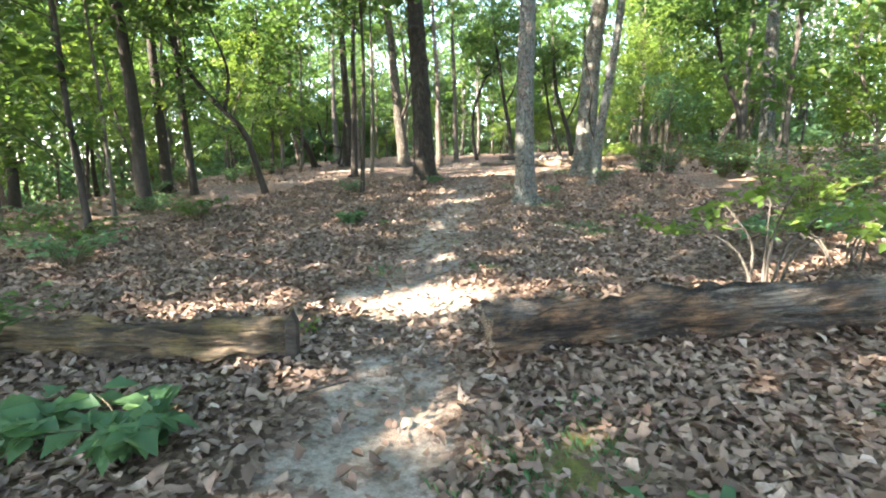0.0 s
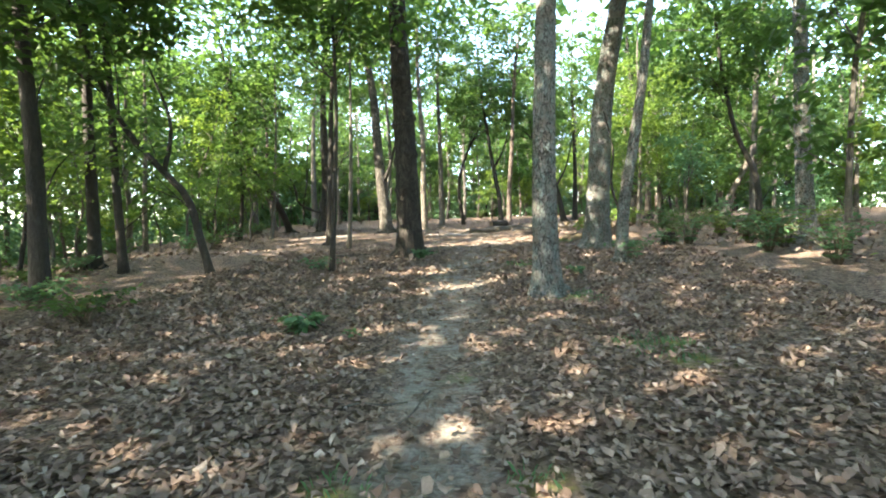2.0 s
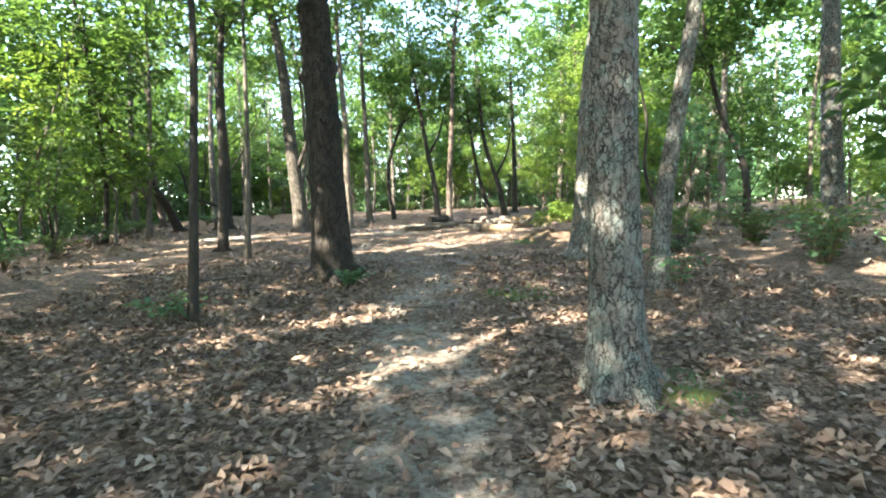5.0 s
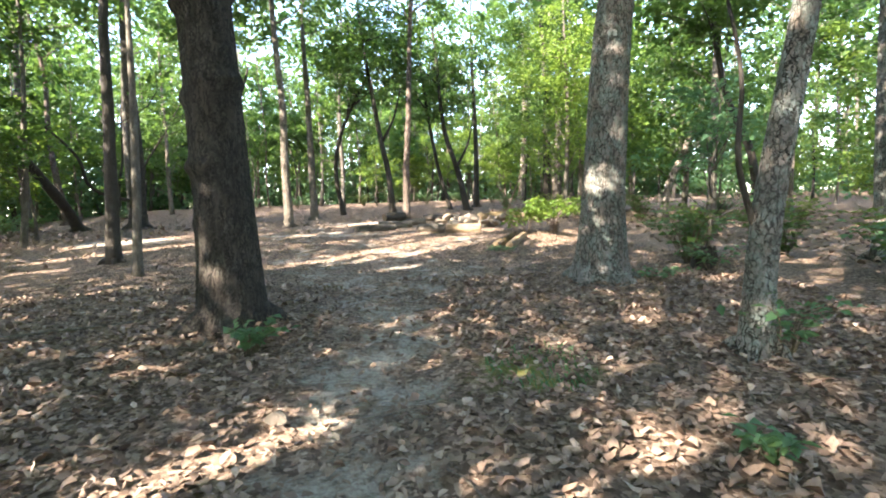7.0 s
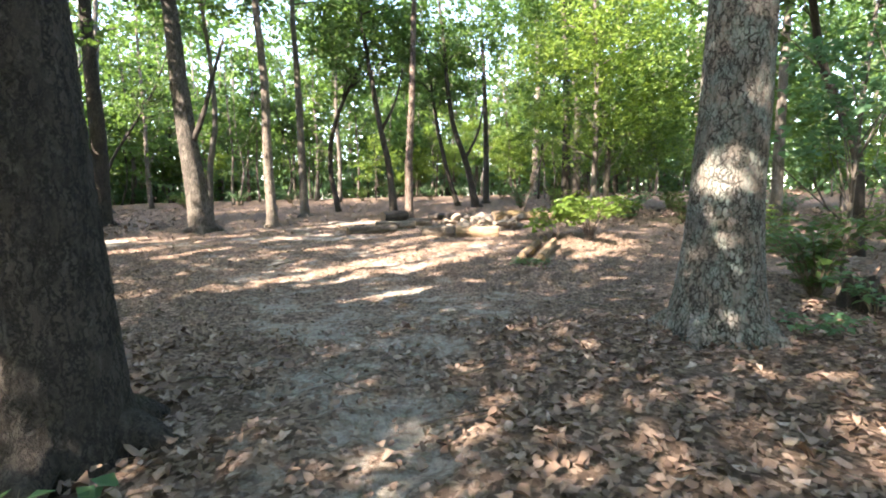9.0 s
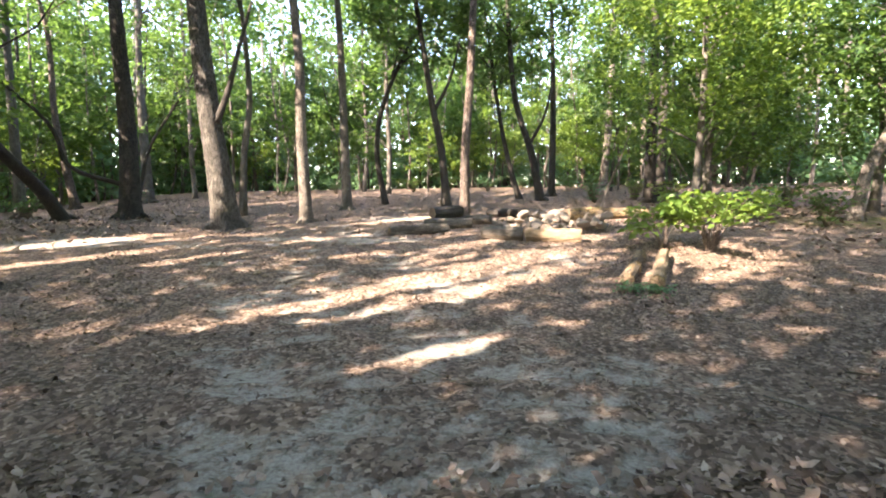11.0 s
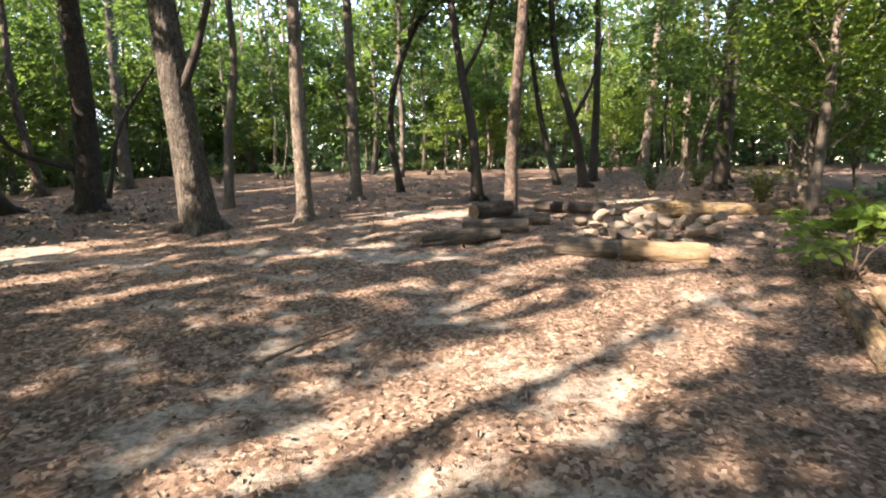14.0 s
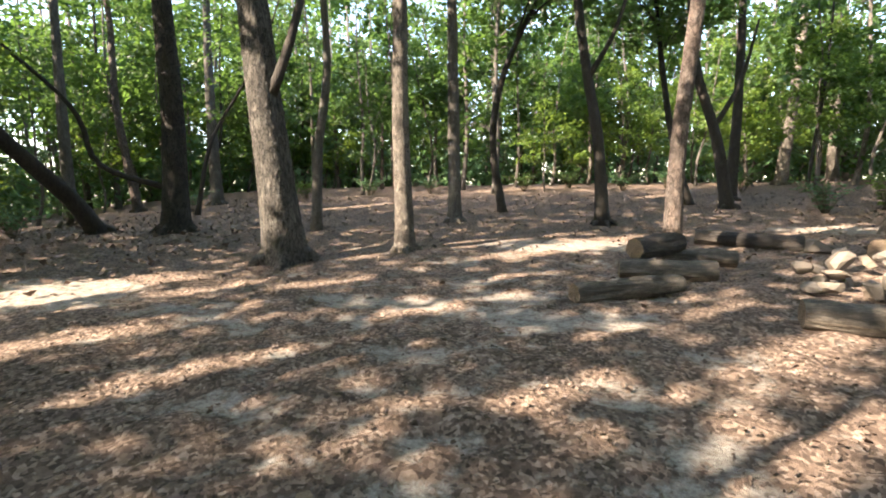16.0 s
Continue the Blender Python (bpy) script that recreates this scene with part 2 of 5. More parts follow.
M_GROUND = ground_material()
M_BARK_LIGHT = plated_material("grey_plated_bark", (0.03, 0.027, 0.024), (0.235, 0.225, 0.21), (0.27, 0.225, 0.195), (0.26, 0.335, 0.31), 0.85, 0.42, 24.0)
M_BARK_DARK = plated_material("dark_furrowed_bark", (0.012, 0.01, 0.008), (0.085, 0.068, 0.056), (0.055, 0.045, 0.037), (0.14, 0.135, 0.115), 0.45, 0.13, 30.0, 0.2)
M_BARK_MID = plated_material("grey_furrowed_bark", (0.02, 0.017, 0.014), (0.165, 0.145, 0.12), (0.10, 0.085, 0.07), (0.23, 0.225, 0.2), 0.45, 0.16, 24.0, 0.22)
M_BARK_GREY = bark_material("grey_bark", (0.03, 0.026, 0.022), (0.135, 0.118, 0.10), (0.22, 0.22, 0.185), 0.5)
M_BARK_PALE = plated_material("pale_grey_bark", (0.06, 0.05, 0.042), (0.23, 0.195, 0.16), (0.155, 0.13, 0.107), (0.29, 0.265, 0.225), 0.5, 0.25, 22.0, 0.12)
M_BARK_PINK = plated_material("pink_brown_bark", (0.045, 0.033, 0.027), (0.175, 0.128, 0.103), (0.105, 0.08, 0.066), (0.26, 0.225, 0.195), 0.5, 0.3, 20.0, 0.14)
M_BARK_BLACK = bark_material("blackish_bark", (0.013, 0.011, 0.009), (0.05, 0.041, 0.033), (0.09, 0.09, 0.075), 0.25, 0.3)
M_LEAF = leaf_material("green_leaves", (0.02, 0.05, 0.018), (0.036, 0.082, 0.026), (0.075, 0.13, 0.035), (0.18, 0.31, 0.05))
M_LEAF_YOUNG = leaf_material("young_green_leaves", (0.043, 0.09, 0.022), (0.075, 0.14, 0.03), (0.125, 0.185, 0.038), (0.32, 0.46, 0.06))
M_LEAF_BLUE = leaf_material("low_plant_leaves", (0.045, 0.11, 0.06), (0.07, 0.16, 0.08), (0.11, 0.20, 0.085), (0.20, 0.36, 0.13))
M_LITTER = litter_material("dead_leaves", (0.0, (0.095, 0.064, 0.05)), (0.3, (0.175, 0.12, 0.094)), (0.7, (0.245, 0.178, 0.14)), (0.93, (0.31, 0.235, 0.19)), (1.0, (0.41, 0.335, 0.28)))
M_CHIPS = litter_material("leaf_fragments", (0.0, (0.05, 0.036, 0.029)), (0.4, (0.10, 0.072, 0.056)), (0.8, (0.17, 0.124, 0.096)), (1.0, (0.33, 0.26, 0.21)))
M_LOG_OLD = wood_material("rotten_log_wood", (0.02, 0.017, 0.015), (0.33, 0.285, 0.24), tint=(0.22, 0.12, 0.06), cracks=6.0)
M_LOG_BROWN = wood_material("brown_log_wood", (0.035, 0.027, 0.02), (0.36, 0.26, 0.16), tint=(0.24, 0.165, 0.065), cracks=5.0)
M_LOG_GREY = wood_material("grey_log_bark", (0.065, 0.055, 0.045), (0.27, 0.225, 0.175))
M_LOG_PALE = wood_material("barkless_log_wood", (0.16, 0.115, 0.07), (0.36, 0.265, 0.175))
M_LOG_DARK = wood_material("charred_dark_log", (0.02, 0.017, 0.015), (0.11, 0.088, 0.07))
M_CUT = cut_material("sawn_end", (0.09, 0.065, 0.045), (0.27, 0.20, 0.14))
M_STONE = stone_material()
M_STEM = bark_material("green_brown_stem", (0.07, 0.06, 0.035), (0.17, 0.14, 0.085), None, 0.0, 0.3)


# ---- mesh helpers ----
def part(name, mesh, material, parent=None, label=""):
    ob = new(name, mesh)
    if material and not mesh.materials:
        mesh.materials.append(material)
    if parent:
        ob.parent = parent
    if label:
        ob["label"] = label
    return ob


def thing(name, at, label, category, group="", kind=""):
    ob = new(name)
    ob.empty_display_size = 0.2
    ob.location = at
    return tagged(ob, label, category, group, kind)


def mesh_of(name, verts, faces, smooth=True):
    me = bpy.data.meshes.new(name)
    me.from_pydata([tuple(v) for v in verts], [], faces)
    if smooth:
        me.polygons.foreach_set("use_smooth", [True] * len(me.polygons))
    me.update()
    return me


def mesh_arrays(name, verts, tris, smooth=False):
    """A mesh of triangles from arrays."""
    me = bpy.data.meshes.new(name)
    verts, tris = np.asarray(verts, np.float32), np.asarray(tris, np.int32)
    me.vertices.add(len(verts))
    me.vertices.foreach_set("co", verts.ravel())
    me.loops.add(tris.size)
    me.loops.foreach_set("vertex_index", tris.ravel())
    me.polygons.add(len(tris))
    me.polygons.foreach_set("loop_start", np.arange(0, tris.size, 3, dtype=np.int32))
    me.polygons.foreach_set("loop_total", np.full(len(tris), 3, np.int32))
    if smooth:
        me.polygons.foreach_set("use_smooth", np.ones(len(tris), bool))
    me.update(calc_edges=True)
    return me


def spline(points, steps):
    """A smooth line through points, as an array of steps + 1 places."""
    p = np.array(points, float)
    if len(p) == 2:
        return p[0] + (p[1] - p[0]) * np.linspace(0, 1, steps + 1)[:, None]
    d = np.r_[0, np.cumsum(np.linalg.norm(np.diff(p, axis=0), axis=1))]
    tan = np.gradient(p, d, axis=0)
    s = np.linspace(0, d[-1], steps + 1)
    k = np.clip(np.searchsorted(d, s, side="right") - 1, 0, len(p) - 2)
    h = (d[k + 1] - d[k])[:, None]
    u = ((s - d[k])[:, None]) / h
    return (2 * u**3 - 3 * u**2 + 1) * p[k] + (u**3 - 2 * u**2 + u) * h * tan[k] + (3 * u**2 - 2 * u**3) * p[k + 1] + (u**3 - u**2) * h * tan[k + 1]


def tube(line, radii, sides, relief=None):
    """Vertices and faces of a closed tube round a line. relief(angle, height along, radius) gives the radius's change."""
    line = np.asarray(line, float)
    tangent = np.gradient(line, axis=0)
    tangent /= np.linalg.norm(tangent, axis=1)[:, None]
    ref = np.array([1.0, 0, 0]) if abs(tangent[0][0]) < 0.8 else np.array([0, 1.0, 0])
    a = np.linspace(0, 2 * np.pi, sides, endpoint=False)
    length = np.r_[0, np.cumsum(np.linalg.norm(np.diff(line, axis=0), axis=1))]
    verts, faces = [], []
    for i, (p, t) in enumerate(zip(line, tangent)):
        u = np.cross(t, ref)
        u /= np.linalg.norm(u)
        v = np.cross(t, u)
        r = np.full(sides, radii[i], float)
        if relief:
            r = r + np.array([relief(b, length[i], radii[i]) for b in a])
        verts.extend(p + r[:, None] * (np.cos(a)[:, None] * u + np.sin(a)[:, None] * v))
    n = len(line)
    for i in range(n - 1):
        for j in range(sides):
            k = (j + 1) % sides
            faces.append((i * sides + j, i * sides + k, (i + 1) * sides + k, (i + 1) * sides + j))
    faces.append(tuple(range(sides))[::-1])
    faces.append(tuple((n - 1) * sides + j for j in range(sides)))
    return verts, faces


def joined(pieces):
    verts, faces = [], []
    for v, f in pieces:
        o = len(verts)
        verts.extend(v)
        faces.extend(tuple(i + o for i in face) for face in f)
    return verts, faces


# ---- the lie of the land ----
GROUND_Y = np.array([-60, -6, 2.7, 7, 9.2, 11.5, 13, 14.7, 17, 19, 21, 22.5, 26, 30, 35, 42, 60, 400])
GROUND_Z = np.array([-2.5, -0.25, 0.25, 0.53, 0.70, 0.90, 1.04, 1.12, 1.07, 1.13, 1.30, 1.46, 1.66, 1.87, 2.24, 2.75, 2.9, 2.9])


def ground_height(x, y):
    x, y = np.asarray(x, float), np.asarray(y, float)
    z = sum(np.interp(y + o, GROUND_Y, GROUND_Z) for o in (-1.2, -0.6, 0.0, 0.6, 1.2)) / 5
    s = -5.5 - 0.25 * np.clip(y, 0, 45) - x
    return z - np.minimum(0.10 * (s + np.sqrt(s * s + 4)) / 2, 3.0)


def gz(x, y):
    return float(ground_height(x, y))


# where the sun comes through the canopy: centre, half length along the sun's way, half width
SUN_SPOTS = [
    (1.1, 3.85, 0.9, 0.42), (4.3, 3.0, 0.5, 0.15), (3.8, 4.4, 0.7, 0.28), (4.7, 5.1, 0.9, 0.3), (5.9, 6.3, 1.0, 0.35), (-0.4, 3.4, 0.7, 0.16),
    (0.5, 19.75, 3.2, 0.36), (1.25, 19.45, 2.6, 0.24), (2.1, 21.05, 1.6, 0.5), (0.76, 21.1, 0.5, 0.2), (-0.79, 21.45, 0.45, 0.2),
    (0.7, 17.2, 0.85, 0.17), (3.3, 22.6, 1.0, 0.38), (5.4, 21.3, 1.6, 0.85), (4.6, 19.9, 0.6, 0.2), (3.6, 19.9, 0.9, 0.22),
    (-0.1, 26.8, 2.4, 0.50), (-7.0, 23.2, 1.9, 0.55), (-3.29, 26.42, 2.3, 0.42), (-1.4, 27.4, 2.0, 0.30), (2.3, 26.7, 1.0, 0.28),
    (4.75, 15.6, 0.20, 0.20), (-0.3, 13.9, 0.3, 0.16), (-0.3, 11.05, 0.75, 0.17), (2.05, 10.8, 0.28, 0.17), (0.6, 9.9, 1.3, 0.13),
    (7.1, 12.6, 0.9, 0.28), (-4.35, 15.5, 1.2, 0.2), (-6.2, 21.2, 2.2, 0.25), (-1.8, 23.2, 1.0, 0.2),
    (6.2, 26.5, 1.6, 0.35), (-3.5, 21.5, 1.2, 0.14), (4.8, 28.7, 1.8, 0.35), (3.2, 24.5, 1.0, 0.32), (1.2, 22.3, 0.9, 0.25),
    (-7.5, 18.2, 1.6, 0.25), (-5.0, 23.6, 1.0, 0.2), (-3.6, 24.0, 0.9, 0.18), (-1.0, 24.6, 0.8, 0.16),
    (-1.5, 40.0, 2.5, 0.5), (-6.7, 33.6, 1.8, 0.3), (3.9, 36.5, 1.6, 0.35),
]
# where the canopy is thin and the light dappled
DAPPLES = np.array([(1.6, 20.45, 2.7, 1.0), (5.4, 21.0, 1.6, 0.9), (-0.7, 11.0, 1.3, 0.35), (-3.0, 40.0, 8.0, 3.0), (0.4, 23.2, 1.4, 0.4), (0.9, 21.6, 1.0, 0.6), (4.0, 25.0, 2.5, 0.9)])
SPOTS = np.array(SUN_SPOTS)
SUN_XY = np.array([-SUN_FROM.x, -SUN_FROM.y])


def to_ground(p):
    """Where the sun's rays through the places p meet the ground."""
    z = np.full(len(p), 1.1)
    for _ in range(3):
        q = p[:, :2] + ((p[:, 2] - z) / math.tan(SUN_ELEV))[:, None] * SUN_XY
        z = ground_height(q[:, 0], q[:, 1])
    return q


def open_to_sun(p):
    """For places p: whether the sun's ray through each reaches the ground in a sunlit spot."""
    q = to_ground(p)
    out = np.zeros(len(p), bool)
    edge = 0.55 + 0.8 * ((np.sin(p @ np.array([12.9898, 78.233, 37.719])) * 43758.5453) % 1.0)
    for cx, cy, along, across in SPOTS:
        d = q - (cx, cy)
        u, v = d @ SUN_XY, d @ np.array([-SUN_XY[1], SUN_XY[0]])
        out |= (u / along) ** 2 + (v / across) ** 2 < edge
    some = (np.sin(p @ np.array([39.346, 11.135, 83.155])) * 24634.6345) % 1.0 < 0.62
    for cx, cy, along, across in DAPPLES:
        d = q - (cx, cy)
        u, v = d @ SUN_XY, d @ np.array([-SUN_XY[1], SUN_XY[0]])
        out |= some & ((u / along) ** 2 + (v / across) ** 2 < edge)
    return out & (p[:, 2] > ground_height(p[:, 0], p[:, 1]) + 1.7)


# ---- ground ----
PATH_Y = [-4, 1.7, 3.0, 6.7, 11, 15.7, 18, 22]
PATH_X = [1.7, 1.3, 1.15, 0.65, 0.43, 0.47, -0.1, -2.0]


def ripple(x, y):
    """Ledges of leaf mould and washed hollows between them: about -1 to 1."""
    x, y = np.asarray(x, float), np.asarray(y, float)
    return np.array([noise.noise((a * 1.1 + 0.5 * b, b * 2.3, 4.0)) + 0.7 * noise.noise((a * 3.1, b * 6.2, 8.0)) + 0.5 * noise.noise((a * 7.5, b * 12.0, 1.0)) for a, b in zip(x.ravel(), y.ravel())]).reshape(x.shape)


def on_slope(x, y):
    """How far a place belongs to the bare, trodden slope and clearing."""
    return np.exp(-(((x + 0.6) / 5.5) ** 4)) * np.interp(y, [8, 15, 24, 27], [0, 1, 1, 0])


def roughness_of_ground(x, y):
    """Small lumps and hollows of the ground."""
    lumps = np.array([noise.noise((a * 1.3, b * 1.3, 0)) * 0.035 + noise.noise((a * 5, b * 5, 3)) * (0.012 if b < 14 else 0.02) + (noise.noise((a * 11, b * 13, 6)) * 0.012 if 13 < b < 25 else 0.0) for a, b in zip(np.ravel(x), np.ravel(y))]).reshape(np.shape(x))
    return lumps - 0.05 * np.clip(sand_and_spots(x, y), 0, 1) * (np.asarray(y) < 15) - 0.03 * np.clip(ripple(x, y) * 1.5, -1, 1) * on_slope(x, y)


def sand_and_spots(x, y):
    half = np.interp(y, [-4, 3, 7, 14, 16.5, 20, 25], [0.40, 0.38, 0.55, 0.65, 1.5, 2.0, 2.2])
    off = np.abs(x - np.interp(y, PATH_Y, PATH_X)) / half
    s = np.clip(1.1 - 0.6 * off**2, 0, 1) * np.interp(y, [0, 2.3, 2.9, 3.3, 5, 10, 15, 18, 24, 27], [1.0, 0.95, 0.5, 0.5, 0.66, 0.7, 0.72, 0.5, 0.36, 0.0])
    # pale sand over the sun spot here: its colour adds to that spot's brightness
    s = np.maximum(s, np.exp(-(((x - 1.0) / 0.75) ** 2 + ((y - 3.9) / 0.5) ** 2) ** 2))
    flat = np.exp(-(((x + 1.5) / 5.0) ** 2 + ((y - 25.0) / 4.5) ** 2)) * 0.42
    # sand patches; those on sun spots lighten the ground to brighten the spots
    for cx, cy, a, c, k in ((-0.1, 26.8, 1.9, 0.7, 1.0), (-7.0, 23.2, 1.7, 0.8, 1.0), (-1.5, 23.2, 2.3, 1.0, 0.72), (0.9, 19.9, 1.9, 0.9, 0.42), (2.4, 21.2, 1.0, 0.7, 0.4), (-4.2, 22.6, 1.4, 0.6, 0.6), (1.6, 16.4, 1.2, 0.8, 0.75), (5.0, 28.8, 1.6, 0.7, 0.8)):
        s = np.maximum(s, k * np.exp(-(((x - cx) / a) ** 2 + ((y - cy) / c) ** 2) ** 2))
    r, where = np.clip(ripple(x, y) * 1.3 - 0.15, -1, 1), on_slope(x, y)
    s = np.maximum(s, flat)
    return np.clip(s * (1 + 0.85 * r * where) + 0.36 * np.clip(r, 0, 1) * where, 0, 1)


MOSS = [(2.7, 7.0, 0.45, 0.22), (2.9, 6.5, 0.3, 0.2), (1.55, 4.75, 0.18, 0.12), (0.5, 4.6, 0.2, 0.1), (1.6, 11.8, 0.5, 0.3), (2.2, 9.0, 0.35, 0.3), (0.95, 6.2, 0.15, 0.2), (2.2, 1.9, 0.28, 0.22), (11.0, 24.5, 2.5, 1.2)]


def mossiness(x, y):
    m = np.zeros_like(x)
    for cx, cy, a, b in MOSS:
        m = np.maximum(m, np.exp(-(((x - cx) / a) ** 2 + ((y - cy) / b) ** 2)))
    return np.clip(m * 1.2, 0, 0.95)


def make_ground():
    xs = np.unique(np.r_[-400, -250, -150, -100, -70, -50, -40, np.arange(-32, -10, 0.8), np.arange(-10, -5, 0.14), np.arange(-5, 5, 0.085), np.arange(5, 10, 0.14), np.arange(10, 32, 0.8), 40, 50, 70, 100, 150, 250, 400])
    ys = np.unique(np.r_[-400, -250, -150, -100, -60, -40, np.arange(-25, -2, 0.8), np.arange(-2, 14, 0.14), np.arange(14, 24, 0.085), np.arange(24, 30, 0.14), np.arange(30, 62, 0.7), 70, 90, 120, 180, 260, 400])
    gx, gy = np.meshgrid(xs, ys)
    zz = ground_height(gx, gy)
    near = (np.abs(gx) < 32) & (gy > -25) & (gy < 62)
    zz = zz + np.where(near, roughness_of_ground(gx, gy), 0)
    n, m = gx.shape
    verts = np.stack([gx, gy, zz], -1).reshape(-1, 3)
    i = np.arange(n * m).reshape(n, m)
    a, b, c, d = i[:-1, :-1].ravel(), i[:-1, 1:].ravel(), i[1:, 1:].ravel(), i[1:, :-1].ravel()
    me = mesh_arrays("ground", verts, np.concatenate([np.stack([a, b, c], 1), np.stack([a, c, d], 1)]), True)
    for key, values in (("sand", sand_and_spots(gx, gy)), ("moss", mossiness(gx, gy))):
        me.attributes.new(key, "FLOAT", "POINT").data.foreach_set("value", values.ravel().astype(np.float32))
    tagged(part("ground", me, M_GROUND), "brown leaf-strewn forest floor with a sandy trodden path", "ground", kind="structure")


make_ground()


# ---- leaves ----
def leaf_cards(rng, centres, normals, heads, length, width, fold=0.25):
    """Folded leaves: four vertices and two triangles each."""
    n = len(centres)
    normals = normals / np.linalg.norm(normals, axis=1)[:, None]
    heads = heads - (heads * normals).sum(1)[:, None] * normals
    heads /= np.linalg.norm(heads, axis=1)[:, None] + 1e-9
    side = np.cross(normals, heads)
    L, W = length[:, None], width[:, None]
    base = centres - heads * L * 0.5
    tip = centres + heads * L * 0.5 - normals * L * 0.12
    lift = normals * W * fold
    left = centres + side * W * 0.5 + lift - heads * L * 0.04
    right = centres - side * W * 0.5 + lift - heads * L * 0.04
    verts = np.stack([base, right, tip, left], 1).reshape(-1, 3)
    o = np.arange(n)[:, None] * 4
    tris = np.concatenate([o + [[0, 1, 2]], o + [[0, 2, 3]]], 1).reshape(-1, 3)
    return verts, tris


SHADE = []


def sprays(rng, centres, count, radius, leaf, droop=0.35, mask=True):
    """Flat, tilted sprays of leaves round the centres."""
    k = len(centres)
    up = np.stack([rng.normal(0, droop, k), rng.normal(0, droop, k), np.ones(k)], 1)
    up /= np.linalg.norm(up, axis=1)[:, None]
    idx = np.repeat(np.arange(k), count)
    n = len(idx)
    a, r = rng.uniform(0, 2 * np.pi, n), radius * np.sqrt(rng.uniform(0, 1, n)) * rng.uniform(0.6, 1.2, n)
    ref = np.cross(up, [0.3, 0.9, 0.1])
    ref /= np.linalg.norm(ref, axis=1)[:, None]
    oth = np.cross(up, ref)
    out = np.cos(a)[:, None] * ref[idx] + np.sin(a)[:, None] * oth[idx]
    pos = centres[idx] + out * r[:, None] + up[idx] * rng.normal(0, radius * 0.16, n)[:, None] - np.array([0, 0, 1.0]) * (r**2 / radius * 0.3)[:, None]
    nor = up[idx] + rng.normal(0, 0.42, (n, 3))
    head = out + rng.normal(0, 0.45, (n, 3))
    size = leaf * rng.uniform(0.65, 1.3, n)
    if mask:
        SHADE.append(np.c_[to_ground(pos), size**2 * 0.3])
        keep = ~open_to_sun(pos)
        pos, nor, head, size = pos[keep], nor[keep], head[keep], size[keep]
    return leaf_cards(rng, pos, nor, head, size, size * rng.uniform(0.5, 0.7, len(size)))


def crown_centres(rng, mid, radii, k):
    d = rng.normal(0, 1, (k, 3))
    d /= np.linalg.norm(d, axis=1)[:, None]
    return np.array(mid) + d * np.array(radii) * (rng.uniform(0.1, 1.0, k) ** 0.5)[:, None]


def bark_relief(depth, seed, plates=0.04, tall=1.8, knots=()):
    """Furrows between upright plates of bark."""
    def relief(a, h, r):
        q = Vector((math.cos(a) * r / plates, math.sin(a) * r / plates, h / plates / tall + seed * 7.1))
        near = noise.voronoi(q)[0]
        swell = sum(size * math.exp(-((h - at) / 0.07) ** 2) * max(0.0, math.cos(a - turn)) ** 0.7 for at, turn, size in knots)
        return depth * (min((near[1] - near[0]) * 3.4, 1.0) - 0.7) + 0.035 * r * noise.noise(Vector((math.cos(a) * 1.3, math.sin(a) * 1.3, h * 1.1 + seed))) + swell
    return relief


def plain_relief(seed):
    def relief(a, h, r):
        return 0.13 * r * noise.noise(Vector((math.cos(a) * 1.5, math.sin(a) * 1.5, h * 1.3 + seed * 3.7)))
    return relief


TREE_NO = [0]


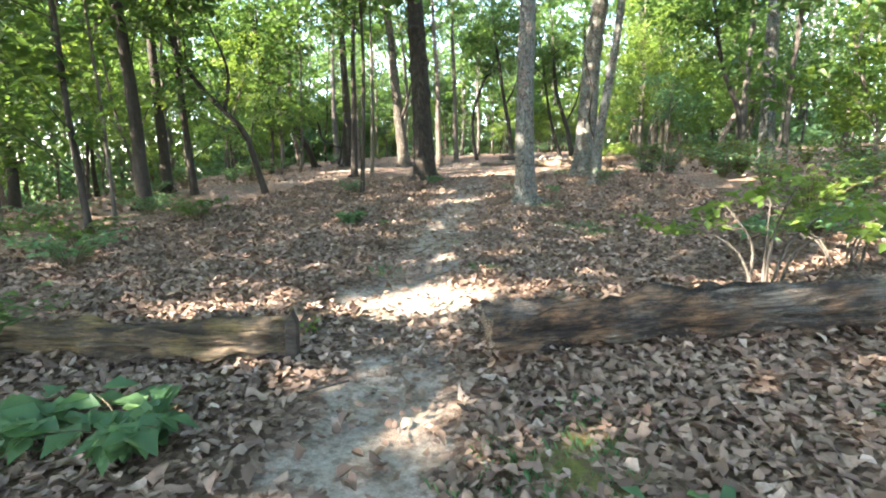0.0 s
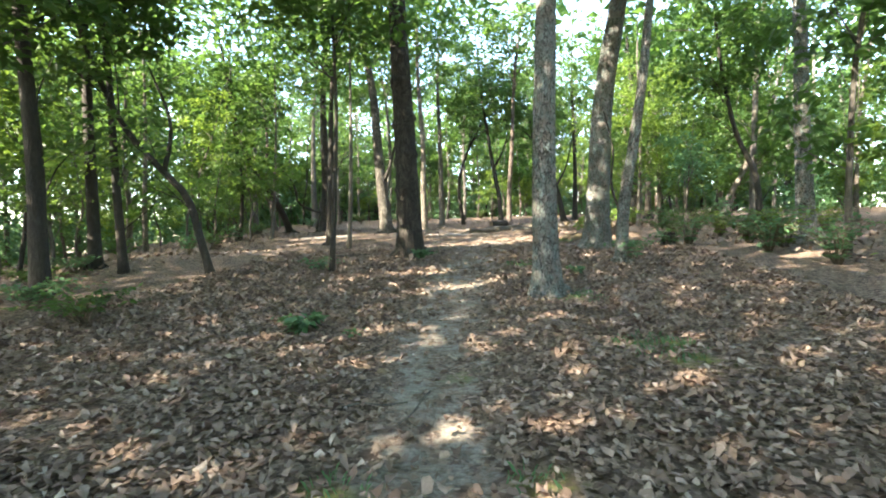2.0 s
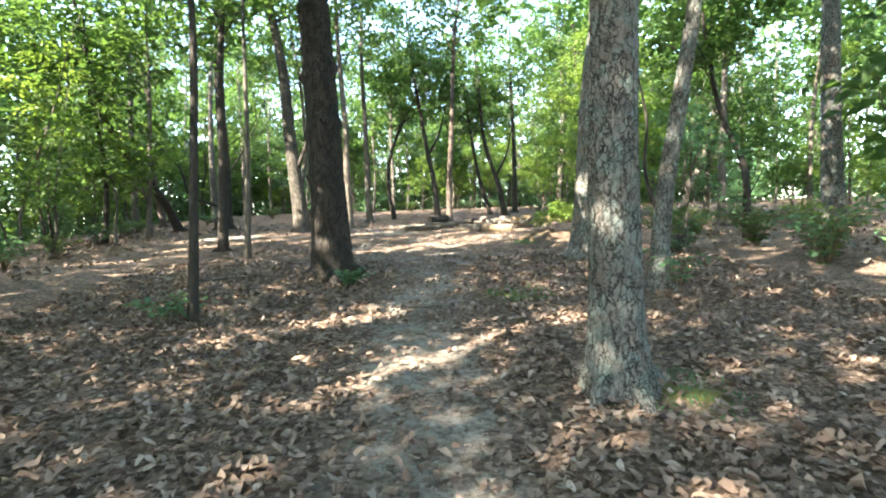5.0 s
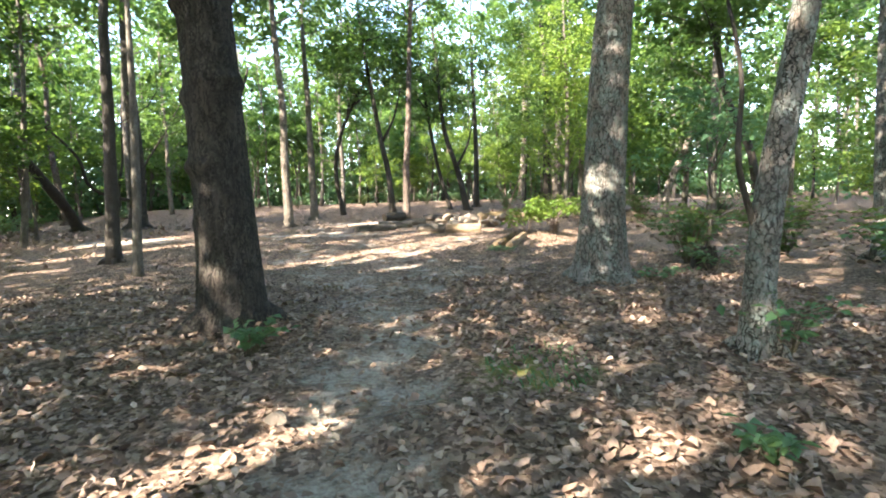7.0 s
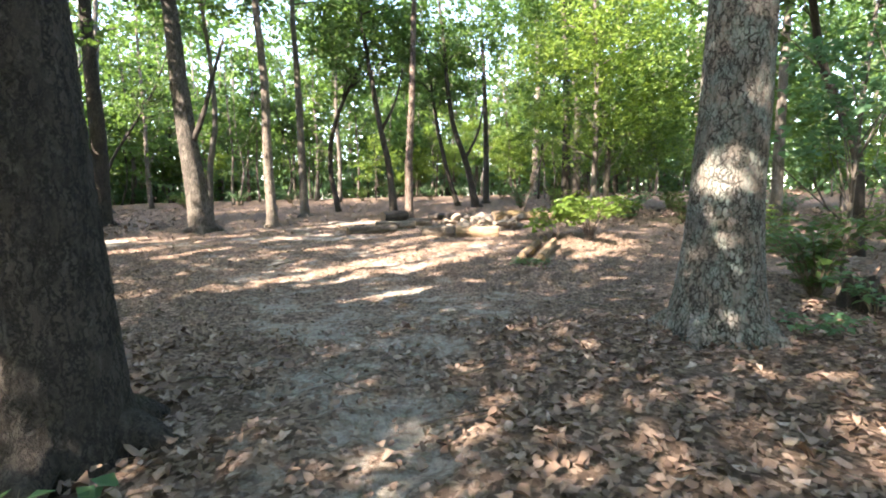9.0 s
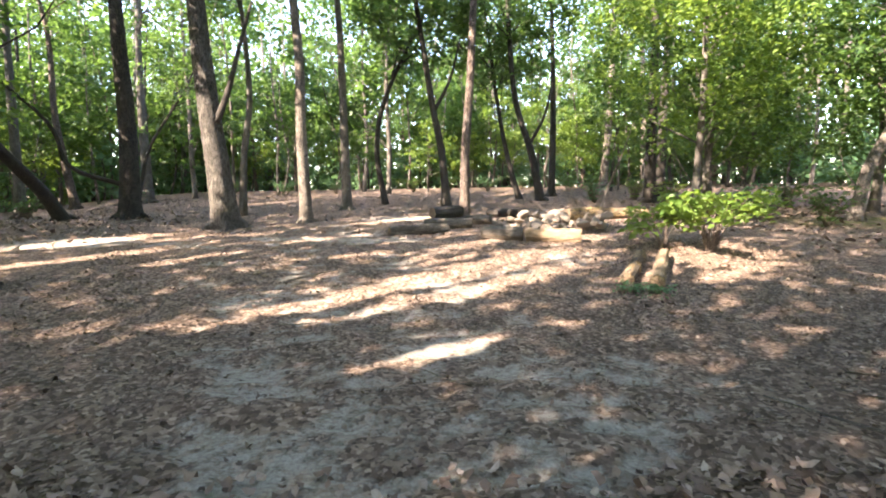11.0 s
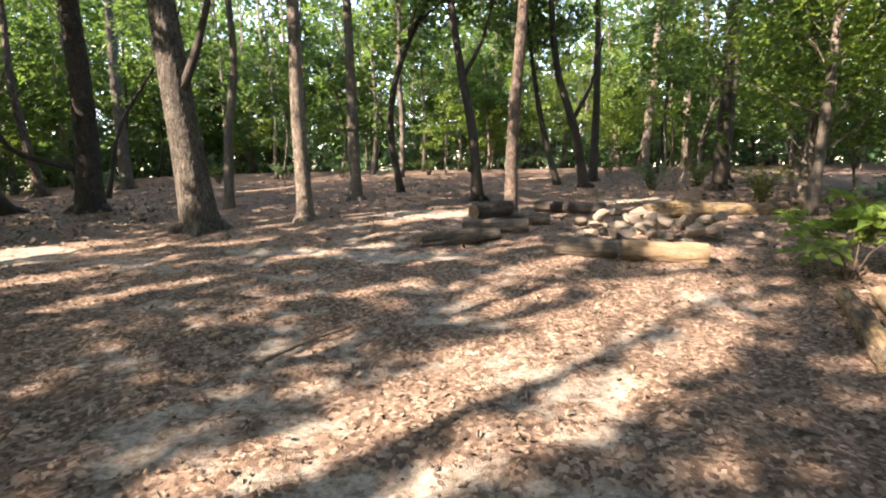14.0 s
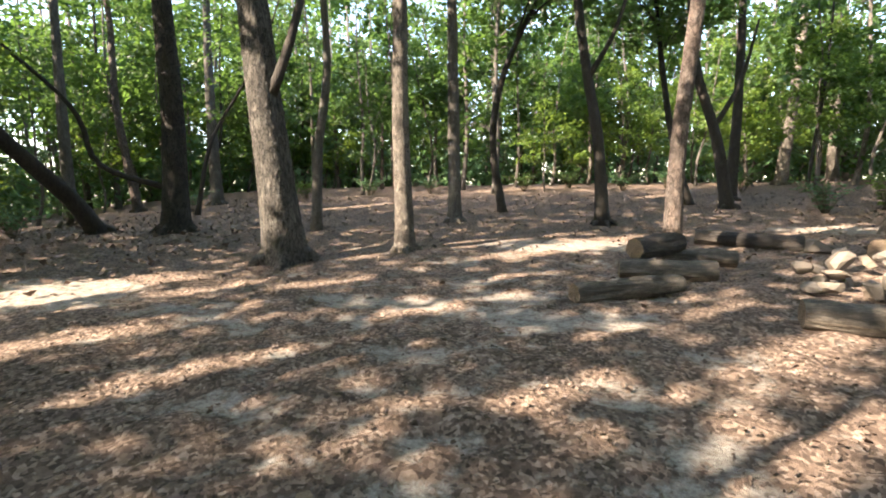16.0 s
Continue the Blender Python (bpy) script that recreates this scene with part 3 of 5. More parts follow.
def tree(x, y, offsets, radius, height, material, label, crown=(3.0, 2.4), crown_mid=0.72, leaves=3600, leaf=0.19, leaf_material=None, relief=0.0, flare=0.35, limbs=5, low_sprays=0, group="forest trees", sides=12, spray=0.6, knots=(), plates=(0.04, 1.8)):
    """A tree on the ground at (x, y). offsets: places of the trunk's line past its foot; it then goes on up to its height."""
    TREE_NO[0] += 1
    seed = TREE_NO[0]
    rng = np.random.default_rng(seed)
    z = gz(x, y)
    root = thing("tree", (x, y, z), label, "tree", group)
    pts = [(0, 0, -0.12)] + [tuple(o) for o in offsets]
    top = np.array(pts[-1], float)
    before = np.array(pts[-2], float)
    way = (top - before) / np.linalg.norm(top - before)
    while top[2] < height:
        way = way + np.array([rng.normal(0, 0.05), rng.normal(0, 0.05), 0.12])
        way /= np.linalg.norm(way)
        top = top + way * max(1.2, height * 0.16)
        pts.append(tuple(top))
    fine = relief > 0.0075
    rings = int(height * (30 if fine else 14)) if relief else int(16 + height * 1.3)
    line = spline(pts, rings)
    if relief:
        keep = line[:, 2] < 4.8
        line = np.concatenate([line[keep], line[~keep][2:-3:10], line[-1:]])
    hh = np.clip(line[:, 2] / max(height, 0.1), 0, 1)
    radii = radius * (1 - 0.82 * hh**0.9) * (1 + flare * np.exp(-np.clip(line[:, 2], 0, 9) / (1.3 * radius)))
    shape = bark_relief(relief, seed, *plates, knots=knots) if relief else plain_relief(seed)
    part("trunk", mesh_of("trunk", *tube(line, radii, sides, shape)), material, root)
    if relief or radius > 0.14:
        pieces = []
        for k in range(5):
            a = k * 1.257 + rng.uniform(-0.3, 0.3)
            c, s = math.cos(a), math.sin(a)
            arm = [(c * radius * 0.6, s * radius * 0.6, 0.55 * radius), (c * radius * 1.35, s * radius * 1.35, 0.06), (c * radius * 2.1, s * radius * 2.1, -0.10)]
            pieces.append(tube(spline(arm, 6), np.linspace(radius * 0.5, radius * 0.16, 7), 8, plain_relief(seed + k)))
        for piece in pieces:
            part("root", mesh_of("root", *piece), material, root)
    mid = np.array([np.interp(height * crown_mid, line[:, 2], line[:, 0]), np.interp(height * crown_mid, line[:, 2], line[:, 1]), height * crown_mid])
    count = 46
    centres = crown_centres(rng, mid, (crown[0], crown[0], crown[1]), max(int(leaves / count), 1))
    if low_sprays:
        hs = rng.uniform(min(1.6, height * 0.3), height * 0.6, low_sprays)
        ang = rng.uniform(0, 2 * np.pi, low_sprays)
        far = rng.uniform(0.4, 1.6, low_sprays)
        lows = np.stack([np.interp(hs, line[:, 2], line[:, 0]) + np.cos(ang) * far, np.interp(hs, line[:, 2], line[:, 1]) + np.sin(ang) * far, hs], 1)
        centres = np.concatenate([centres, lows])
    pieces = []
    picks = list(range(0, len(centres), max(1, len(centres) // max(limbs * 3, 1))))[: limbs * 3] + (list(range(len(centres) - low_sprays, len(centres))) if low_sprays else [])
    for n, k in enumerate(picks):
        c = centres[k]
        from_h = max(c[2] - rng.uniform(0.5, 1.6), 0.7)
        f = np.array([np.interp(from_h, line[:, 2], line[:, a]) for a in (0, 1)] + [from_h])
        bend = (f + c) / 2 + np.array([rng.normal(0, 0.2), rng.normal(0, 0.2), rng.uniform(-0.15, 0.35)])
        r0 = max(0.012, float(np.interp(from_h, line[:, 2], radii)) * (0.42 if n < limbs else 0.2))
        pieces.append(tube(spline([f, bend, c], 6 if relief else 4), np.linspace(r0, 0.006, 7 if relief else 5), 5 if relief else 4))
    if pieces:
        if relief:
            for piece in pieces:
                part("branch", mesh_of("branch", *piece), material, root)
        else:
            part("branchwork", mesh_of("branchwork", *joined(pieces)), material, root)["kind"] = "stuff"
    v, t = sprays(rng, centres + (x, y, z), count, spray, leaf)
    if len(v):
        part("crown", mesh_arrays("crown", v - (x, y, z), t), leaf_material or M_LEAF, root, "green leaves in layered sprays")
    return root


# ---- measured trees ----
GREY = "tall tree with grey plated bark and pale lichen beside the path"
DARKL = "thick tree with dark furrowed bark and ragged scars"
SLIM = "slender dark-barked young tree with a bare stem"
CROOK = "crooked blackish slender tree forking above"
PALE = "straight tree with pale grey bark on bare ground"

tree(1.87, 9.15, [(-0.02, 0, 1.8), (0.02, 0, 3.3)], 0.185, 13, M_BARK_LIGHT, GREY, relief=0.010, sides=96, crown=(3.4, 2.6), flare=0.5)
tree(-1.0, 13.4, [(-0.05, -0.02, 2.5), (-0.13, -0.03, 4.6)], 0.30, 15, M_BARK_DARK, DARKL, relief=0.012, sides=96, plates=(0.03, 5.0), crown=(4.0, 3.0), flare=0.22, knots=[(1.15, 0.6, 0.04), (1.7, 2.2, 0.05), (2.35, 1.2, 0.055), (2.5, 4.0, 0.05), (3.2, 2.0, 0.06), (3.35, 5.2, 0.06), (4.2, 3.0, 0.06), (4.1, 0.3, 0.06)])
tree(3.47, 14.7, [(0.07, -0.03, 1.65), (0.17, -0.08, 3.5)], 0.30, 15, M_BARK_LIGHT, "thick tree with grey and rust-brown plated bark", relief=0.011, sides=96, crown=(3.8, 2.8), flare=0.5)
tree(3.45, 11.87, [(0.06, -0.02, 1.1), (0.22, -0.06, 2.2), (0.36, -0.1, 3.2)], 0.12, 10, M_BARK_LIGHT, "slim lichen-grey young tree leaning slightly", crown=(2.0, 1.8), leaves=2200, relief=0.008, plates=(0.03, 1.6), sides=56, limbs=3)
tree(-2.05, 11.1, [(0.08, 0.04, 1.4), (0.16, 0.08, 3.2)], 0.055, 8, M_BARK_BLACK, SLIM, crown=(1.8, 1.8), leaves=2200, limbs=3)
tree(-4.60, 11.15, [(-0.25, 0.03, 0.75), (-0.5, 0.05, 1.55), (-1.09, 0.05, 2.17), (-1.65, 0.0, 2.8), (-2.3, -0.2, 4.3)], 0.085, 8, M_BARK_BLACK, "leaning dark crooked young tree", crown=(2.2, 1.8), leaves=2600, limbs=4, low_sprays=6)
tree(-6.47, 9.29, [(0, 0, 2.66), (-0.05, -0.04, 4.3)], 0.15, 12, M_BARK_BLACK, SLIM, crown=(3.0, 2.4), low_sprays=4)
tree(-5.27, 6.78, [(-0.05, -0.05, 1.9), (-0.05, -0.05, 3.6)], 0.06, 8, M_BARK_BLACK, SLIM, crown=(2.0, 1.8), leaves=2600, low_sprays=8)
tree(-13.9, 12.2, [(0.2, 0.3, 4.8)], 0.15, 12, M_BARK_BLACK, SLIM, low_sprays=6)
tree(-7.01, 11.6, [(-0.06, -0.05, 2.58), (-0.08, -0.06, 4.25)], 0.10, 10, M_BARK_BLACK, SLIM, crown=(2.2, 2.0), low_sprays=7)
tree(-5.56, 7.58, [(0.01, 0.01, 1.97), (-0.01, -0.01, 3.84)], 0.04, 7, M_BARK_GREY, SLIM, crown=(1.6, 1.6), leaves=2000, limbs=3, low_sprays=6)
tree(8.48, 15.1, [(-0.1, 0.04, 3.2), (-0.12, 0.05, 4.6)], 0.21, 14, M_BARK_LIGHT, "grey straight tree among the bushes", crown=(3.4, 2.6))
tree(9.13, 18.65, [(-0.15, 0.08, 2.2), (-0.53, 0.3, 3.3)], 0.11, 9, M_BARK_BLACK, CROOK, crown=(2.2, 2.0), low_sprays=5)
tree(-4.75, 25.25, [(-0.16, 0.05, 1.47), (-0.3, 0.1, 2.77), (-0.42, 0.15, 4.07)], 0.31, 15, M_BARK_MID, "thick grey tree with sunlit bark on bare ground", relief=0.012, sides=72, plates=(0.035, 4.0), crown=(4.0, 3.0), flare=0.3)
tree(-3.03, 26.2, [(-0.03, -0.01, 2.75), (0, 0, 4.1)], 0.165, 14, M_BARK_PALE, PALE, relief=0.008, sides=40, crown=(2.8, 2.4))
tree(-2.73, 30.1, [(-0.01, 0, 3.5), (-0.02, 0, 5.4)], 0.175, 14, M_BARK_GREY, PALE, relief=0.010, sides=40, plates=(0.03, 4.0), crown=(2.8, 2.4))
tree(-1.6, 32.0, [(-0.29, -0.01, 2.1), (-0.17, -0.01, 3.2), (0.37, 0.02, 4.7), (0.89, 0.04, 5.7)], 0.13, 10, M_BARK_BLACK, CROOK, crown=(2.6, 2.2), low_sprays=3)
tree(1.24, 25.97, [(0.03, 0, 1.7), (0.18, -0.05, 3.7)], 0.135, 13, M_BARK_PINK, "straight slim tree with pink-brown bark behind stacked logs", relief=0.006, sides=40, crown=(2.6, 2.2))
tree(0.8, 29.6, [(-0.18, 0.03, 2.0), (-0.47, 0.08, 3.6), (-0.69, 0.11, 5.1)], 0.155, 11, M_BARK_BLACK, CROOK, crown=(2.8, 2.2))
tree(-9.29, 28.4, [(0.1, 0.08, 2.8), (0.08, 0.06, 5.3)], 0.30, 15, M_BARK_DARK, DARKL, relief=0.012, sides=60, plates=(0.035, 4.0), crown=(3.6, 2.8))
tree(-12.8, 35.0, [(0.02, 0.02, 4.6), (0.12, 0.08, 7.6)], 0.23, 14, M_BARK_GREY, PALE)
tree(-5.82, 28.7, [(0.14, 0.07, 2.1), (0.34, 0.16, 3.35), (0.35, 0.16, 5.2)], 0.125, 12, M_BARK_GREY, "slim grey wavy tree", crown=(2.4, 2.0))
tree(-11.3, 31.8, [(0.49, 0.38, 2.4), (1.32, 1.01, 4.2)], 0.08, 8, M_BARK_BLACK, CROOK, crown=(2.0, 1.8), leaves=2400, low_sprays=3)
tree(-11.4, 28.4, [(0.0, -0.75, 0.9), (0.0, -1.35, 1.45), (-0.05, -2.1, 2.2), (-0.8, -3.2, 4.2), (-1.2, -3.5, 6.5)], 0.2, 10, M_BARK_BLACK, "low leaning trunk bent far over", crown=(2.4, 1.8), leaves=2600)
tree(-15.1, 31.0, [(0.02, 0.03, 2.7), (0.1, 0.12, 6.8)], 0.19, 14, M_BARK_GREY, PALE)
tree(-15.3, 33.9, [(-0.29, -0.26, 3.7), (-0.28, -0.26, 7.5)], 0.17, 13, M_BARK_PINK, PALE)
tree(-5.52, 19.65, [(0.12, 0.06, 3.0), (0.2, 0.1, 5.5)], 0.15, 12, M_BARK_BLACK, SLIM, crown=(2.8, 2.2), low_sprays=3)
# not measured: added to cast the thin shadow line across the sunlit strip
tree(-8.6, 12.5, [(0.0, 0.0, 3.0), (0.0, 0.0, 6.0), (0.0, 0.0, 9.0)], 0.15, 13, M_BARK_BLACK, SLIM, crown=(1.8, 1.4), crown_mid=0.85, leaves=1400, limbs=2)
tree(-4.06, 17.7, [(0.12, 0.06, 2.5)], 0.085, 9, M_BARK_GREY, SLIM, crown=(1.6, 1.4), crown_mid=0.85, leaves=1400, limbs=0)
tree(4.6, 32.6, [(-0.4, 0.02, 1.9), (-1.0, 0.05, 3.8), (-1.2, 0.05, 5.2)], 0.17, 11, M_BARK_BLACK, CROOK, crown=(3.0, 2.2))
tree(5.5, 34.8, [(0.05, 0, 3.0), (0.0, 0, 6.0)], 0.17, 13, M_BARK_BLACK, SLIM)
tree(3.9, 33.5, [(-0.5, 0, 1.6), (-0.9, 0, 3.6)], 0.13, 9, M_BARK_BLACK, CROOK, crown=(2.4, 2.0))
tree(9.8, 33.6, [(0.05, 0, 3.0), (0.1, 0, 6.0)], 0.21, 14, M_BARK_BLACK, SLIM)
tree(10.5, 22.1, [(0.05, 0.02, 2.6), (0.12, 0.04, 5.0)], 0.15, 12, M_BARK_GREY, PALE, low_sprays=6, crown=(2.8, 2.4))
tree(10.6, 24.9, [(0.25, 0.0, 1.2), (0.9, 0.1, 2.4)], 0.15, 7, M_BARK_PALE, "short bent pale tree with hanging leaves", crown=(2.2, 2.0), crown_mid=0.6, leaves=2600, low_sprays=8)
tree(7.3, 26.0, [(0.1, 0, 2.2), (0.15, 0.05, 4.5)], 0.11, 10, M_BARK_GREY, "spreading leafy tree with low layered branches", crown=(2.9, 2.9), crown_mid=0.5, leaves=7500, leaf=0.14, leaf_material=M_LEAF_YOUNG, low_sprays=14, spray=0.7)
tree(8.9, 28.5, [(0.1, 0, 2.2), (-0.1, 0.05, 4.5)], 0.13, 10, M_BARK_GREY, "spreading leafy tree with low layered branches", crown=(3.2, 3.2), crown_mid=0.48, leaves=6500, leaf=0.15, low_sprays=12, spray=0.7)
tree(12.5, 26.5, [(0.1, 0, 2.2), (-0.1, 0.05, 4.5)], 0.13, 10, M_BARK_GREY, "spreading leafy tree with low layered branches", crown=(3.2, 3.2), crown_mid=0.45, leaves=6500, leaf=0.15, low_sprays=12, spray=0.7)
tree(5.9, 19.0 - 3.1, [(0.1, 0, 1.0)], 0.03, 3.4, M_BARK_GREY, "leafy sapling near a cut stump", crown=(0.9, 0.8), crown_mid=0.7, leaves=900, leaf=0.11, leaf_material=M_LEAF_BLUE, limbs=3, low_sprays=4, spray=0.4)



def limb(owner_xy, points, r, material):
    """A large limb of the tree that stands at owner_xy, along points from its foot."""
    owner = min((o for o in scene.collection.objects if o.get("group") == "forest trees"), key=lambda o: math.hypot(o.location.x - owner_xy[0], o.location.y - owner_xy[1]))
    n = 5 * (len(points) - 1)
    part("limb", mesh_of("limb", *tube(spline(points, n), np.linspace(r, r * 0.35, n + 1), 10, plain_relief(3))), material, owner)


limb((3.45, 11.87), [(0.0, 0.0, 0.9), (-0.16, 0.02, 1.5), (-0.12, 0.05, 2.1), (-0.3, 0.08, 3.0)], 0.028, M_BARK_BLACK)
limb((-4.75, 25.25), [(-0.1, 0, 2.6), (0.2, 0.1, 3.4), (0.42, 0.25, 4.3), (0.75, 0.5, 5.6)], 0.085, M_BARK_BLACK)
limb((-9.29, 28.4), [(0.0, 0.0, 1.0), (-1.2, -0.9, 1.75), (-1.3, -1.0, 2.5), (-2.2, -1.7, 3.95), (-3.0, -2.3, 5.0)], 0.075, M_BARK_BLACK)
limb((-4.6, 11.15), [(-1.0, 0.05, 2.1), (-0.85, 0.1, 3.0), (-1.2, 0.0, 4.2)], 0.05, M_BARK_BLACK)
limb((4.6, 32.6), [(-0.5, 0.0, 2.2), (0.1, 0.1, 3.3), (0.5, 0.1, 5.0)], 0.08, M_BARK_BLACK)
limb((0.8, 29.6), [(-0.4, 0.05, 3.3), (0.1, 0.0, 4.2), (0.5, 0.0, 5.6)], 0.07, M_BARK_BLACK)
tree(8.45, 31.4, [(0, 0, 2.0), (0.02, 0, 4.8)], 0.22, 14, M_BARK_BLACK, DARKL, crown=(3.0, 2.4))
tree(9.8, 40.8, [(0.23, -0.1, 4.0), (0.33, -0.14, 6.5)], 0.24, 15, M_BARK_PALE, PALE)
tree(13.3, 43.5, [(-0.14, 0.07, 4.1), (-0.29, 0.15, 8.0)], 0.24, 15, M_BARK_PALE, PALE)
tree(5.6, 28.4, [(0.14, -0.07, 0.5), (0.5, -0.2, 1.5)], 0.045, 2.6, M_BARK_PALE, "thin pale dead sapling leaning over", crown=(0.5, 0.4), leaves=90, limbs=1, group="understorey saplings")

# ---- the rest of the wood ----
PLACED = [tuple(o.location[:2]) for o in scene.collection.objects if o.name.startswith("tree")]
wood = np.random.default_rng(77)


def is_open(x, y):
    """Ground kept free of further trees: the path and the clearing."""
    left = np.interp(y, [-6, 2, 8, 20, 34, 40], [-4.0, -4.5, -7.5, -8.5, -12.5, -10.0])
    right = np.interp(y, [-6, 2, 8, 14, 22, 30, 40], [4.5, 6.0, 7.0, 7.5, 11.5, 10.5, 9.0])
    return left < x < right and y < 37.5


def wander(height):
    x = y = 0.0
    out = []
    for k in range(1, 4):
        x, y = x + wood.normal(0, 0.14), y + wood.normal(0, 0.14)
        out.append((x, y, height * 0.16 * k))
    return out


BARKS = [(M_BARK_BLACK, SLIM), (M_BARK_BLACK, CROOK), (M_BARK_GREY, "grey forest tree with a bare lower trunk"), (M_BARK_GREY, "grey forest tree with a bare lower trunk"), (M_BARK_PALE, "pale straight forest tree"), (M_BARK_PINK, "pink-brown forest tree among others")]
tries = 0
while len(PLACED) < 205 and tries < 9000:
    tries += 1
    x, y = wood.uniform(-36, 34), wood.uniform(-24, 64)
    near = 1.7 if y > 5 else 3.6
    if is_open(x, y) or min(math.hypot(x - a, y - b) for a, b in PLACED) < near:
        continue
    PLACED.append((x, y))
    mat, label = BARKS[int(wood.integers(0, len(BARKS)))]
    h = wood.uniform(9, 15)
    r = wood.uniform(0.06, 0.17)
    # unseen trees behind the start, added to cast shade, with few large leaves
    many, size = (420, 0.56) if y < 0 else (1430, 0.255)
    tree(x, y, wander(h), r, h, mat, label, crown=(wood.uniform(2.2, 3.4), wood.uniform(1.8, 2.8)), leaves=many, leaf=size, low_sprays=int(wood.integers(6, 14)), sides=8, limbs=4, spray=0.75, crown_mid=wood.uniform(0.6, 0.75))

POLES = 0
while POLES < 75:
    x, y = wood.uniform(-26, 24), wood.uniform(36, 58)
    if min(math.hypot(x - a, y - b) for a, b in PLACED) < 0.9:
        continue
    PLACED.append((x, y))
    POLES += 1
    mat, label = BARKS[int(wood.integers(0, len(BARKS)))]
    h = wood.uniform(7, 12)
    tree(x, y, wander(h), wood.uniform(0.05, 0.11), h, mat, label, crown=(1.6, 2.4), crown_mid=0.6, leaves=650, leaf=0.3, low_sprays=4, sides=7, limbs=2, spray=0.7)

# saplings and bushes that fill the space under the crowns
SAPLINGS = []
tries = 0
while len(SAPLINGS) < 120 and tries < 9000:
    tries += 1
    x, y = wood.uniform(-26, 26), wood.uniform(0, 58)
    if (is_open(x, y) or y < 3) or (SAPLINGS and min(math.hypot(x - a, y - b) for a, b in SAPLINGS) < 1.6):
        continue
    SAPLINGS.append((x, y))
    h = wood.uniform(2.5, 7.5)
    tree(x, y, wander(h), 0.02 + 0.006 * h, h, M_BARK_GREY, "leafy understorey sapling with thin stem", crown=(0.32 * h, 0.34 * h), crown_mid=0.62, leaves=int(250 * h), leaf=0.16, leaf_material=(M_LEAF, M_LEAF_YOUNG)[int(wood.integers(0, 2))], limbs=3, low_sprays=3, sides=6, group="understorey saplings", spray=0.5)


def add_shade_leaves():
    """Closes the crowns overhead with added leaves, mostly out of view, to block the sun: where it would find too few
    leaves, the nearest trees get further leafy sprays.
    """
    rng = np.random.default_rng(31)
    shade = np.concatenate(SHADE)
    cell = 0.5
    x0, x1, y0, y1 = -30.0, 30.0, -6.0, 62.0
    have, ex, ey = np.histogram2d(shade[:, 0], shade[:, 1], [np.arange(x0, x1 + 0.1, cell), np.arange(y0, y1 + 0.1, cell)], weights=shade[:, 2] * 0.85 / cell**2)
    cy = (ey[:-1] + ey[1:]) / 2
    cx = (ex[:-1] + ex[1:]) / 2
    core = (np.abs(cx) < 13)[:, None] & ((cy > -1) & (cy < 38))[None]
    want = np.where(core, np.interp(cy, [0, 12, 16, 19, 24, 38], [2.8, 2.7, 2.3, 2.5, 2.3, 2.0])[None], 1.9)
    want = np.where((cx > 3)[:, None] & (cy > 36)[None], 0.5, np.where((cx > -9)[:, None] & (cy > 38)[None], 1.0, np.where((cx < -7)[:, None], 2.6, want)))
    leaf = 0.34
    lack = np.clip(want - have, 0, None) * cell**2 / (np.where(core, leaf, 2 * leaf) ** 2 * 0.3 * 0.85)
    count = rng.poisson(lack)
    i, j = np.nonzero(count)
    reps = count[i, j]
    qx = np.repeat(ex[i], reps) + rng.uniform(0, cell, reps.sum())
    qy = np.repeat(ey[j], reps) + rng.uniform(0, cell, reps.sum())
    n = len(qx)
    wide = np.repeat(np.where(core, leaf, 2 * leaf)[i, j], reps)
    up = rng.uniform(8.0, 12.5, n)
    pos = np.stack([qx, qy, ground_height(qx, qy)], 1) + up[:, None] * np.array([-SUN_XY[0] / math.tan(SUN_ELEV), -SUN_XY[1] / math.tan(SUN_ELEV), 1.0])
    keep = ~open_to_sun(pos)
    pos, wide = pos[keep], wide[keep]
    trees = [o for o in scene.collection.objects if o.get("group") == "forest trees"]
    foot = np.array([o.location[:2] for o in trees])
    owner = ((pos[:, None, :2] - foot[None]) ** 2).sum(-1).argmin(1)
    for k in np.unique(owner):
        p = pos[owner == k]
        m = len(p)
        size = wide[owner == k] * rng.uniform(0.7, 1.3, m)
        v, t = leaf_cards(rng, p, np.array([0, 0, 1.0]) + rng.normal(0, 0.4, (m, 3)), rng.normal(0, 1, (m, 3)), size, size * 0.6)
        # added sun-blocking leaves, hung on the nearest tree as part of its crown
        part("crown", mesh_arrays("crown", v - np.array(trees[k].location), t), M_LEAF, trees[k], "green leaves in layered sprays")


add_shade_leaves()


